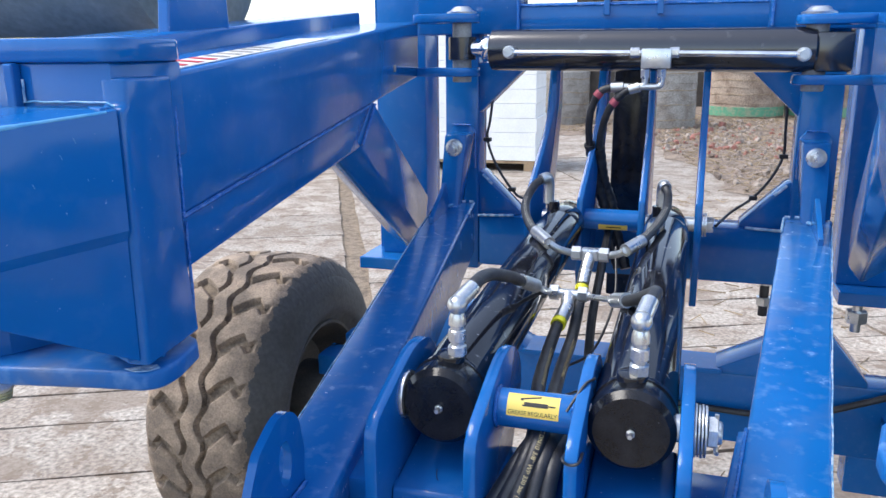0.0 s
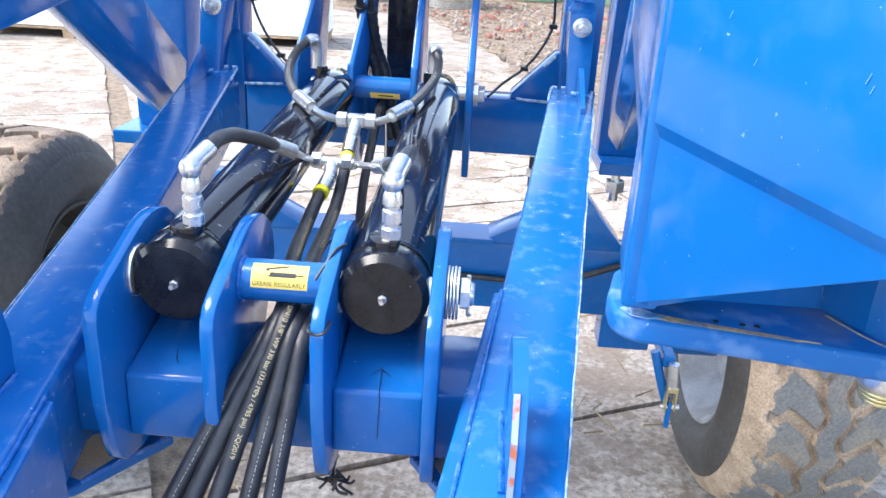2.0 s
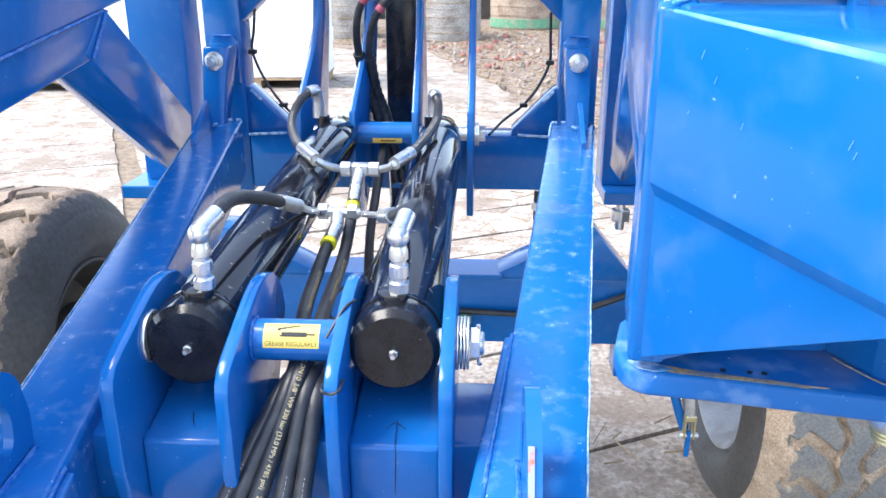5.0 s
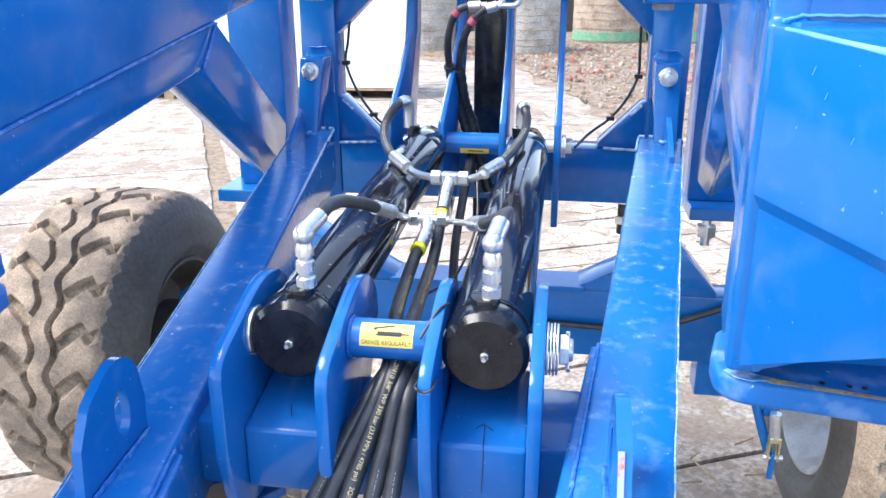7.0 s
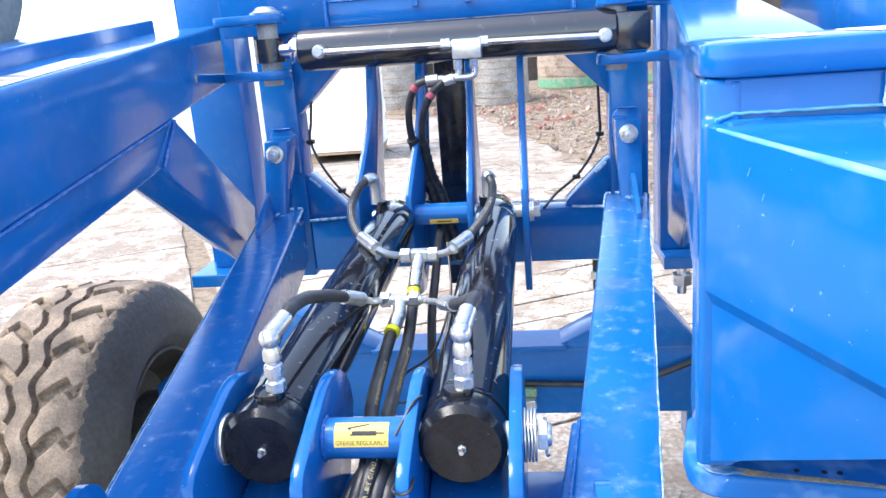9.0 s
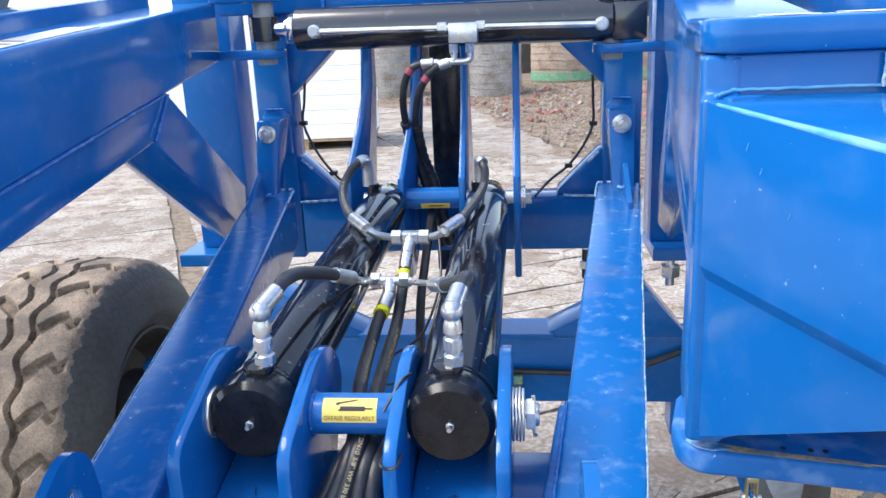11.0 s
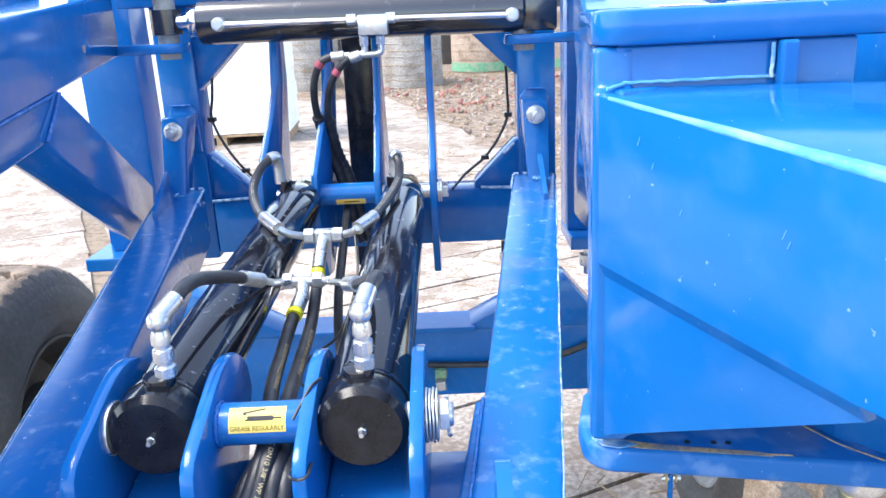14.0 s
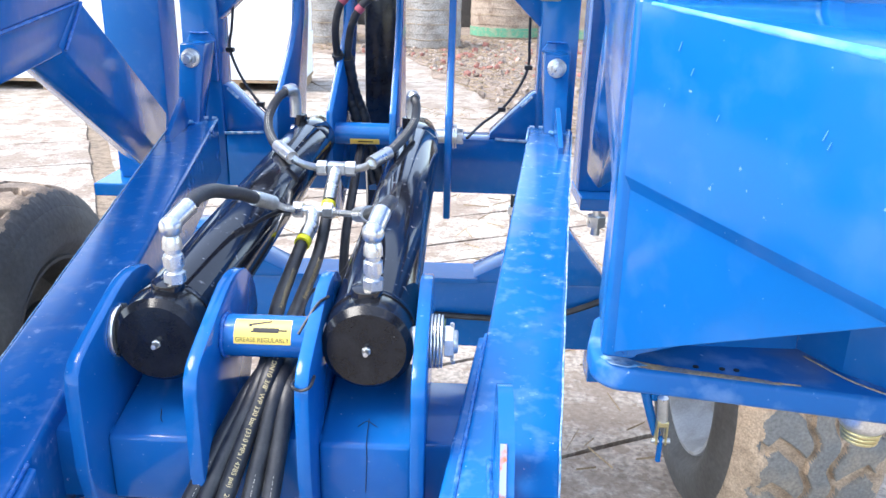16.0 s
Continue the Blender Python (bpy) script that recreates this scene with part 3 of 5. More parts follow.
# ---- hydraulic cylinders ----
def lift_cylinder(s):
    p0, p1 = Vector((s * 0.128, -0.0, 1.1765)), Vector((s * 0.128, 1.11, 1.222))
    t = thing("hydraulic_cylinder", "glossy black hydraulic cylinder lying between blue plates", "hydraulic cylinder", group="lift cylinders")
    L = (p1 - p0).length
    part("barrel", lathe(p0, p1, [(0.05, 0.0545), (0.054, 0.0555), (L - 0.16, 0.0555), (L - 0.155, 0.05)], 48), BLACK, t, smooth=True)
    part("rod_end", lathe(p0, p1, [(L - 0.157, 0.05), (L - 0.15, 0.0525), (L - 0.06, 0.0525), (L - 0.04, 0.045), (L + 0.03, 0.04)], 48), BLACK, t, "black rod end", True)
    part("end_cap", lathe(p0, p1, [(0.0, 0.0485), (0.009, 0.0565), (0.05, 0.0575), (0.056, 0.0545)], 48), CAPBLACK, t, "satin black end cap", True)
    part("rim_line", lathe(p0, p1, [(0.046, 0.0579), (0.051, 0.0585), (0.056, 0.0579)], 48), BLACK, t, smooth=True)
    g = part("grease_nipple", cyl(p0 + Vector((0, 0.002, 0)), p0 - Vector((0, 0.012, 0)), 0.005, 0.003, 12), ZINC, t, smooth=True)
    part("nipple_hex", hexnut(p0 - Vector((0, 0.002, 0)), (0, 1, 0), 0.006, 0.004), ZINC, g)
    part("pin", cyl((s * 0.128 - 0.07, 0.03, 1.178), (s * 0.128 + 0.07, 0.03, 1.178), 0.018, seg=24), ZINC, t, smooth=True)
    part("far_pin", cyl((s * 0.128 - 0.066, 1.11, 1.222), (s * 0.128 + 0.09, 1.11, 1.222), 0.018, seg=24), ZINC, t, smooth=True)
    part("port_boss", cyl((s * 0.124, 0.045, 1.215), (s * 0.124, 0.043, 1.243), 0.02, seg=24, b=0.003), BLACK, t, smooth=True)
    part("far_port_boss", cyl((s * 0.128 - 0.02, 1.0, 1.25), (s * 0.128 - 0.02, 1.0, 1.285), 0.015, seg=20), BLACK, t, smooth=True)
    return t


cyl_r, cyl_l = lift_cylinder(1), lift_cylinder(-1)
# pin hardware on the outer plates
for k in range(4):
    part("washer", cyl((0.2045 + 0.0042 * k, 0.03, 1.178), (0.2075 + 0.0042 * k, 0.03, 1.178), 0.034 - 0.001 * (k % 2), seg=36, b=0.0008), ZINC, cyl_r, "zinc washer", True)
part("castle_nut", hexnut((0.2275, 0.03, 1.178), (1, 0, 0), 0.0215, 0.012), ZINC, cyl_r)
part("pin_end", cyl((0.225, 0.03, 1.178), (0.239, 0.03, 1.178), 0.015, seg=20, b=0.003), ZINC, cyl_r, smooth=True)
part("split_pin", tube([(0.231, 0.03, 1.203), (0.232, 0.03, 1.156), (0.234, 0.024, 1.151)], 0.0028, 6), ZINC, cyl_r)
part("washer", cyl((-0.187, 0.03, 1.178), (-0.181, 0.03, 1.178), 0.034, seg=36, b=0.001), ZINC, cyl_l, "zinc washer", True)
for k in range(2):
    part("washer", cyl((0.2125 + 0.006 * k, 1.11, 1.222), (0.2165 + 0.006 * k, 1.11, 1.222), 0.03, seg=32), ZINC, cyl_r, "zinc washer", True)
part("castle_nut", hexnut((0.231, 1.11, 1.222), (1, 0, 0), 0.02, 0.016), ZINC, cyl_r)

# fold cylinder across the portal
fold = thing("fold_cylinder", "black hydraulic fold cylinder lying across the portal", "hydraulic cylinder")
part("barrel", lathe((-0.36, 1.2, 1.655), (0.50, 1.2, 1.648), [(0, 0.048), (0.004, 0.053), (0.03, 0.054), (0.80, 0.054), (0.805, 0.05)], 48), FOLDBLACK, fold, smooth=True)
part("gland", cyl((-0.385, 1.2, 1.658), (-0.36, 1.2, 1.658), 0.034, seg=32, b=0.003), CHROME, fold, "bright gland ring", True)
part("rod", cyl((-0.43, 1.2, 1.659), (-0.38, 1.2, 1.659), 0.022, seg=24), CHROME, fold, smooth=True)
part("eye", box(0.44, 0.525, 1.16, 1.24, 1.597, 1.69, 0.008), FOLDBLACK, fold, smooth=True)
part("rod_eye", cyl((-0.445, 1.2, 1.63), (-0.445, 1.2, 1.69), 0.038, seg=32), FOLDBLACK, fold, smooth=True)
part("oil_pipe", tube([(-0.29, 1.125, 1.648), (-0.1, 1.125, 1.646), (0.2, 1.125, 1.642), (0.41, 1.125, 1.638)], 0.0075, 12), CHROME, fold, "bright steel oil pipe", True)
for x, z in ((-0.295, 1.649), (0.412, 1.638)):
    bj = part("banjo", cyl((x, 1.118, z), (x, 1.16, z), 0.0165, seg=24, b=0.002), ZINC, fold)
    part("banjo_bolt", hexnut((x, 1.111, z), (0, 1, 0), 0.0135, 0.014), ZINC, bj)
part("valve_block", box(0.042, 0.113, 1.10, 1.15, 1.607, 1.655, 0.003), ZINC, fold, "zinc valve block", True)
for x in (0.025, 0.12):
    part("pipe_nut", hexnut((x, 1.125, 1.645), (1, 0, 0), 0.013, 0.022), ZINC, fold)
for x in (0.052, 0.092):
    part("port_nut", hexnut((x, 1.125, 1.594), (0, 0, 1), 0.012, 0.022), ZINC, fold)
    part("port_elbow", tube([(x, 1.125, 1.59), (x, 1.125, 1.57), (x - 0.012, 1.125, 1.563), (x - 0.05, 1.125, 1.562)], 0.0085, 12), ZINC, fold, smooth=True)

# ---- mast ----
mast = thing("mast", "black upright square post behind the portal", "post")
part("post", box(-0.075, 0.035, 1.66, 1.74, 0.85, 1.85, 0.006), CAPBLACK, mast, smooth=True)
part("bracket", box(-0.06, 0.05, 1.48, 1.66, 1.02, 1.10, 0.004), BLUE, mast)


# ---- wings ----
def wing(s):
    lift = 0.014 if s < 0 else 0.0
    w = thing("folding_wing", "blue welded steel wing arm with flared end box", "machine wing", group="folding wings")
    d = Vector((s * 0.1432, 0.9897, 0))
    o = Vector((s * 0.9897, -0.1432, 0))
    base = Vector((s * 0.352, -0.3, 0))

    def arm(u, v, k):
        return base + d * u + o * k + Vector((0, 0, v))
    a = part("arm", prism([(0.06, 1.6264), (1.50, 1.732), (1.50, 1.585), (0.06, 1.467)], arm, 0.0, 0.14, 0.006, 3), BLUE, w, smooth=True)
    part("lower_web", prism([(0.06, 1.47), (1.0, 1.545), (0.89, 1.459), (0.08, 1.404), (0.06, 1.403)], arm, 0.004, 0.13, 0.004), BLUE, w, smooth=True)
    part("end_side", prism([(0.009, 1.6275), (0.1, 1.6275), (0.1, 1.42), (0.115, 1.33), (0.0, 1.33), (0.0, 1.598), (0.009, 1.601)], arm, -0.003, 0.025, 0.006, 3), BLUE, w, smooth=True)
    if s < 0:
        part("weld_seam", tube([arm(0.1 + 0.87 * i / 40, 1.47 + 0.071 * i / 40, -0.001) for i in range(41)], 0.0028, 7, smooth_path=False, wave=lambda i: 1 + 0.06 * (i % 2)), WELD, a, smooth=True)
    # white warning strip on the arm
    u1, v1 = (0.72, 0.07) if s < 0 else (0.30, 0.034)
    st = part("warning_strip", prism([(0.12, 0.012), (u1, 0.012), (u1, v1), (0.12, v1)], lambda u, v, k: arm(u, 1.6225 + 0.0733 * u + k, v), 0.0, 0.001, 0), STICK, a, "white and red sticker strip")
    for i in range(9 if s < 0 else 0):
        part("print_bar", prism([(0.13 + 0.04 * i, 0.018), (0.143 + 0.04 * i, 0.018), (0.17 + 0.04 * i, 0.064), (0.157 + 0.04 * i, 0.064)], lambda u, v, k: arm(u, 1.624 + 0.0733 * u + k, v), 0.0, 0.0006, 0), RED if i < 4 else GREYSTEEL, st)
    # outer beam and deck behind the arm
    k0, k1 = (0.15, 0.27) if s < 0 else (0.25, 0.40)
    part("outer_beam", prism([(0.15, 1.662), (1.45, 1.758), (1.45, 1.61), (0.15, 1.51)], arm, k0, k1, 0.006), BLUE, w, smooth=True)
    part("deck", prism([(0.10, 1.505), (1.45, 1.60), (1.45, 1.585), (0.10, 1.49)], arm, 0.135, 0.31, 0.002), BLUE, w)
    part("outer_deck", prism([(0.10, 1.58), (1.45, 1.67), (1.45, 1.655), (0.10, 1.565)], arm, 0.42, 0.9, 0.002), BLUE, w)
    # pivot lugs and pin
    for z in ((1.585, 1.727) if s < 0 else (1.566, 1.707)):
        lugp = [(s * 0.575, 1.165), (s * 0.575, 1.27), (s * 0.47, 1.26)] + [(s * x, y) for x, y in round_pts(0.445, 1.205, 0.05, 75, 285, 8)] + [(s * 0.47, 1.155), (s * 0.545, 1.155)]
        part("pivot_lug", prism(lugp, along_z, z, z + 0.024, 0.004), BLUE, w, smooth=True)
    zl = 1.727 if s < 0 else 1.707
    # grey tone stands in for the shadow on the pin between the lugs
    part("pivot_pin", cyl((s * 0.445, 1.2, zl - 0.157), (s * 0.445, 1.2, zl + 0.026), 0.026, seg=28, b=0.003), GREYSTEEL, w, "steel pivot pin in grey, toned down for shade", True)
    part("pin_cap", lathe((s * 0.445, 1.2, zl + 0.0242), (s * 0.445, 1.2, 2.0), [(0, 0.040), (0.004, 0.041), (0.009, 0.030), (0.016, 0.024), (0.019, 0.018)], 28), ZINC, w, "zinc pin cap", True)
    # brace down from the arm
    ax, up = Vector((0.892, -0.452)), Vector((0.452, 0.892))
    sec = [(0.0, 0.0), (0.034, -0.046), (0.125, 0.02), (0.10, 0.12), (0.0, 0.135)]
    ends = []
    for q0, slant in ((Vector((0.85, 1.4727)), 0.66), (Vector((1.58, 1.1032)), 0.0)):
        ends += [arm(q0.x + up.x * m + ax.x * slant * m, q0.y + up.y * m + ax.y * slant * m, k + 0.003) for k, m in sec]
    br = part("brace", hull(ends, [(0, 1, 2, 3, 4), (9, 8, 7, 6, 5)] + [(i, (i + 1) % 5, 5 + (i + 1) % 5, 5 + i) for i in range(5)], 0.008, 3), BLUE, w, "square tube brace below the arm", True)
    if s < 0:
        weld_bead(arm(0.88, 1.462, -0.001), arm(0.995, 1.54, -0.001), 0.003, br)
    # flared end box
    g = Vector((s * 0.4253, -0.905, 0))
    n = Vector((s * 0.905, 0.4253, 0))
    e = Vector((s * 0.352, -0.305, 0))

    def face(l, z, k=0.0):
        return e + g * l + n * k + Vector((0, 0, z))
    LF = 0.46
    # bent sheet: front face, pressed lower corner, sloped top facet and top, open below and behind
    front = [(0.0, 1.597, 0.0), (0.0, 1.478, 0.0), (0.0, 1.467, 0.006), (0.0, 1.336, 0.007), (0.215, 1.452, 0.007), (0.215, 1.4625, 0.0), (LF, 1.462, 0.0), (LF, 1.553, 0.0), (LF, 1.58, 0.18), (0.108, 1.599, 0.179), (-0.0076, 1.600, 0.019)]
    sheet = [(0, 1, 5, 6, 7), (1, 2, 4, 5), (2, 3, 4), (0, 7, 9), (7, 8, 9), (0, 9, 10)]
    inner = [face(l, z - (0.008 if k > 0.015 else 0.0), k + (0.0 if k > 0.015 else 0.008)) for l, z, k in front]
    edge_count = collections.Counter(frozenset(e) for f in sheet for e in zip(f, f[1:] + f[:1]))
    rim = [e for f in sheet for e in zip(f, f[1:] + f[:1]) if edge_count[frozenset(e)] == 1]
    m = len(front)
    fs = sheet + [tuple(i + m for i in f[::-1]) for f in sheet] + [(e[1], e[0], e[0] + m, e[1] + m) for e in rim]
    ebox = part("end_box", hull([face(*q) for q in front] + inner, fs, 0.0035, 3), BLUE, w, "bent blue sheet end box with a pressed corner", True)
    # sky highlight along the rounded fold, painted as a widening pale tube
    part("fold_highlight", tube([face(0.01 + 0.36 * i / 30, 1.5955 - 0.0345 * i / 30, 0.0012 + 0.0045 * i / 30) for i in range(31)], 0.003, 10, smooth_path=False, wave=lambda i: 0.5 + 0.055 * i + 0.06 * math.sin(0.9 * i)), FOLDPALE, ebox, "rounded fold coloured pale for the sky highlight on it", True)
    part("end_cheek", prism([(0.0, 1.60), (0.0, 1.336), (0.012, 1.336), (0.012, 1.60)], lambda u, v, d: face(u, v, d), 0.011, 0.09, 0.003), BLUE, w, smooth=True)
    neck = part("neck", box(*sorted((s * 0.365, s * 0.53)), -0.293, -0.18, 1.54, 1.628 + lift, 0.003), BLUE, w, smooth=True)
    part("rib", box(*sorted((s * 0.474, s * 0.486)), -0.305, -0.293, 1.592, 1.6275 + lift, 0.002), BLUE, neck)
    # thin pale beads: highlight on the neck weld put into the colour
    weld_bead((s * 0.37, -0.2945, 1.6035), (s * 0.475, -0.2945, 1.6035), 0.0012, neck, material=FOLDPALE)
    weld_bead((s * 0.471, -0.296, 1.603), (s * 0.471, -0.296, 1.626), 0.0014, neck, material=WORNGLINT)
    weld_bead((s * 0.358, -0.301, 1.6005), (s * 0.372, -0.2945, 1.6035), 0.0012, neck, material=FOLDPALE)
    part("top_plate", prism([(s * 0.40, -0.17), (s * 0.366, -0.18), (s * 0.356, -0.2), (s * 0.352, -0.27)] + [(s * x, y) for x, y in round_pts(0.375, -0.277, 0.023, 180, 270, 5)] + [(s * 1.0, -0.30), (s * 1.0, -0.17)], along_z, 1.628 + lift, 1.652 + lift, 0.004), BLUE, w, smooth=True)
    if s > 0:
        part("sticker", prism([(0.40, -0.285), (0.43, -0.285), (0.435, -0.22), (0.405, -0.22)], along_z, 1.6525 + lift, 1.653 + lift, 0), STICK, w)
    part("sticker", prism([(s * 0.47, -0.275), (s * 0.54, -0.275), (s * 0.55, -0.20), (s * 0.47, -0.20)], along_z, 1.6525 + lift, 1.653 + lift, 0), STICK if s > 0 else YELLOW, w)
    if s < 0:
        part("bolt_hole", cyl(arm(1.203, 1.613, -0.0008), arm(1.203, 1.613, 0.004), 0.0085, seg=16), RUST, a, "small rusty hole in the arm")
    lip = part("bottom_plate", prism([(s * 0.44, -0.15), (s * 0.372, -0.185), (s * 0.36, -0.20), (s * 0.3475, -0.25)] + [(s * x, y) for x, y in round_pts(0.376, -0.270, 0.029, 180, 270, 6)] + [(s * 0.415, -0.305), (s * 0.495, -0.321), (s * 0.559, -0.334), (s * 1.0, -0.42), (s * 1.0, -0.15)], along_z, 1.298, 1.320, 0.005, 3), GRIMY, w, "blue bottom plate stained with dust and rust", smooth=True)
    part("worn_corner", prism([(s * 0.353, -0.279), (s * 0.360, -0.291), (s * 0.372, -0.296), (s * 0.388, -0.293), (s * 0.38, -0.286), (s * 0.371, -0.278), (s * 0.362, -0.272)], along_z, 1.3200, 1.3208, 0), WORNGLINT, lip, "paint worn bright on the corner")
    if s > 0:
        part("rust_run", tube([(s * 0.36, -0.284, 1.3192), (s * 0.41, -0.299, 1.3192), (s * 0.46, -0.309, 1.3192), (s * 0.50, -0.316, 1.3192)], 0.0014, 8, 10), RUST, lip, smooth=True)
        part("rust_run", tube([(s * 0.523, -0.265, 1.3195), (s * 0.532, -0.285, 1.3195), (s * 0.545, -0.308, 1.3195), (s * 0.575, -0.34, 1.3195)], 0.0013, 8, 10), RUST, lip, smooth=True)
        part("rust_run", prism([(s * 0.366, -0.290), (s * 0.39, -0.298), (s * 0.43, -0.306), (s * 0.485, -0.317), (s * 0.478, -0.310), (s * 0.43, -0.299), (s * 0.395, -0.290), (s * 0.37, -0.281)], along_z, 1.3202, 1.3205, 0), RUST, lip)
        for x in (0.427, 0.447, 0.458):
            part("drain_hole", cyl((s * x, -0.291 - 0.12 * (x - 0.427), 1.3195), (s * x, -0.291 - 0.12 * (x - 0.427), 1.3207), 0.0024, seg=10), PRINT, lip)
    r4 = random.Random(11)
    for _ in range(8):
        l, z, q = r4.uniform(0.03, 0.32), r4.uniform(1.49, 1.57), r4.uniform(0.002, 0.006)
        part("scratch", hull([face(l, z, -0.0006), face(l + 0.0007, z, -0.0006), face(l + 0.0007 + q * 0.4, z + q, -0.0006), face(l + q * 0.4, z + q, -0.0006)], [(0, 1, 2, 3)], 0), SCRATCH, w)
    if s < 0:
        weld_bead(arm(0.105, 1.47, -0.001), arm(0.105, 1.595, -0.001), 0.002, w)
        weld_bead(arm(0.11, 1.463, 0.0), arm(0.11, 1.34, 0.0), 0.002, w)
    part("back_web", box(*sorted((s * 0.37, s * 0.522)), -0.252, -0.244, 1.316, 1.46, 0.002), BLUE, w)
    part("side_web", hull([(s * x, y, z) for x, y in ((0.522, -0.25), (0.542, -0.292), (0.60, -0.352), (0.607, -0.347), (0.549, -0.287), (0.529, -0.248)) for z in (1.3195, 1.42 - 0.9 * max(0.0, x - 0.53))],
         [(0, 2, 4, 6, 8, 10), (1, 11, 9, 7, 5, 3)] + [(2 * i, 2 * i + 1, (2 * i + 3) % 12, (2 * i + 2) % 12) for i in range(6)], 0.001), BLUE, w)
    cup = part("hanging_fitting", lathe((s * 0.562, -0.300, 1.2985), (s * 0.562, -0.300, 1.2), [(0, 0.016), (0.003, 0.0198), (0.014, 0.02), (0.019, 0.0175), (0.022, 0.0145)], 32), ZINC, w, "zinc fitting hanging below the bottom plate", True)
    for j in range(3):
        part("ring", cyl((s * 0.562, -0.300, 1.2765 - 0.0038 * j), (s * 0.562, -0.300, 1.2735 - 0.0038 * j), 0.0155 - 0.0008 * j, seg=28, b=0.0008), BRASS, cup, "yellow passivated ring", True)
    return w


wing_r, wing_l = wing(1), wing(-1)

# ---- wheels ----
def wheel(s):
    t = thing("wheel", "wide implement tyre with muddy block tread on a grey rim", "wheel", (1.16 if s > 0 else -1.175, 1.33, 0), group="axle wheels")
    R, W = 0.495, 0.456
    na, nb = 1040, 120

    def depth(a, b):
        """Tread height 0..1 at angle a (radians) and place b across (-1..1)."""
        n = 23
        ph = a * n / (2 * math.pi)
        zig = 0.062 * math.sin(2 * math.pi * ph)
        h = 1.0
        for c in (-0.17, 0.17):
            dd = abs(b - (c + zig))
            h = min(h, max(0.0, (dd - 0.024) / 0.03))
        ab = abs(b)
        if 0.17 < ab:
            q = (ab - 0.17) / 0.8
            k = ph + (0.28 if b > 0 else 0.78) + 1.1 * q - 0.3 * q * q - 0.3 * max(0.0, min(1.0, (q - 0.5) / 0.14))
            f = abs((k % 1.0) - 0.5) * 2
            w = 0.20 + 0.05 * math.sin(7 * q)
            g = max(0.0, min(1.0, (f - w) / 0.13))
            h = min(h, max(g, min(0.85, max(0.0, (q - 0.68) / 0.12))))
        return h
    rt = random.Random(3)
    bm = bmesh.new()
    rows = []
    for i in range(na):
        a = 2 * math.pi * i / na
        row = []
        for j in range(nb + 1):
            b = -1 + 2 * j / nb
            crown = R - 0.018 * b * b - 0.052 * max(0.0, (abs(b) - 0.72) / 0.28) ** 2
            r = crown - 0.02 * (1 - depth(a, b)) * min(1.0, (1 - abs(b)) / 0.12) + rt.uniform(-0.0007, 0.0007)
            row.append(bm.verts.new((b * W * 0.44, r * math.cos(a), R + r * math.sin(a))))
        rows.append(row)
    for i in range(na):
        k = (i + 1) % na
        for j in range(nb):
            f = bm.faces.new((rows[i][j], rows[k][j], rows[k][j + 1], rows[i][j + 1]))
            a, b = 2 * math.pi * (i + 0.5) / na, -1 + 2 * (j + 0.5) / nb
            f.material_index = 1 if depth(a, b) < (0.3 if s < 0 else 0.6) or (s > 0 and abs(b) > 0.74 + 0.05 * math.sin(17 * a) + 0.04 * math.sin(43 * a)) else (2 if s < 0 and b > 0.85 + 0.02 * math.sin(23 * a) + 0.015 * math.sin(61 * a) else 0)
    tyre = part("tyre", bm, [TYRE, GROOVE, SIDE] if s < 0 else [TYREGREY, MUD], t, "dusty brown rubber tread", True)
    prof = [(W * 0.44, R - 0.070), (W * 0.462, R - 0.085), (W * 0.483, R - 0.107), (W * 0.497, R - 0.135), (W * 0.50, R - 0.16), (W * 0.493, R - 0.178), (W * 0.47, R - 0.19), (W * 0.43, R - 0.21), (W * 0.415, R - 0.225)]
    for q in (1, -1):
        bm = bmesh.new()
        loops = []
        for x, r in prof:
            loops.append([bm.verts.new((q * x, r * math.cos(2 * math.pi * i / 72), R + r * math.sin(2 * math.pi * i / 72))) for i in range(72)])
        for a, c in zip(loops, loops[1:]):
            for i in range(72):
                bm.faces.new((a[i], a[(i + 1) % 72], c[(i + 1) % 72], c[i]))
        part("sidewall", bm, SIDE, tyre, "dark worn rubber sidewall", True)
        bm = bmesh.new()
        loops = []
        for x, r in ((0.41, 0.276), (0.438, 0.272), (0.438, 0.262), (0.40, 0.25), (0.30, 0.235), (0.20, 0.20), (0.16, 0.12), (0.18, 0.06), (0.18, 0.002)):
            loops.append([bm.verts.new((q * W * x, r * math.cos(2 * math.pi * i / 64), R + r * math.sin(2 * math.pi * i / 64))) for i in range(64)])
        for a, c in zip(loops, loops[1:]):
            for i in range(64):
                bm.faces.new((a[i], a[(i + 1) % 64], c[(i + 1) % 64], c[i]))
        # same rim both sides; the left one carries its shade in the colour
        part("rim", bm, RIM if s > 0 else SHADERIM, t, "grey painted steel rim" if s > 0 else "steel rim toned dark for shade", True)
    return t


wheel(1), wheel(-1)


# ---- hoses ----
def hose(name, label, pts, r=0.0085, material=None, group="hydraulic hoses"):
    h = part(name, tube(pts, r, 14, 12), material or RUBBER, smooth=True)
    return tagged(h, label, "hose", group)


def fitting(pts, r, parent, name="ferrule"):
    return part(name, tube(pts, r, 16, 4), ZINC, parent, "zinc crimp ferrule", True)


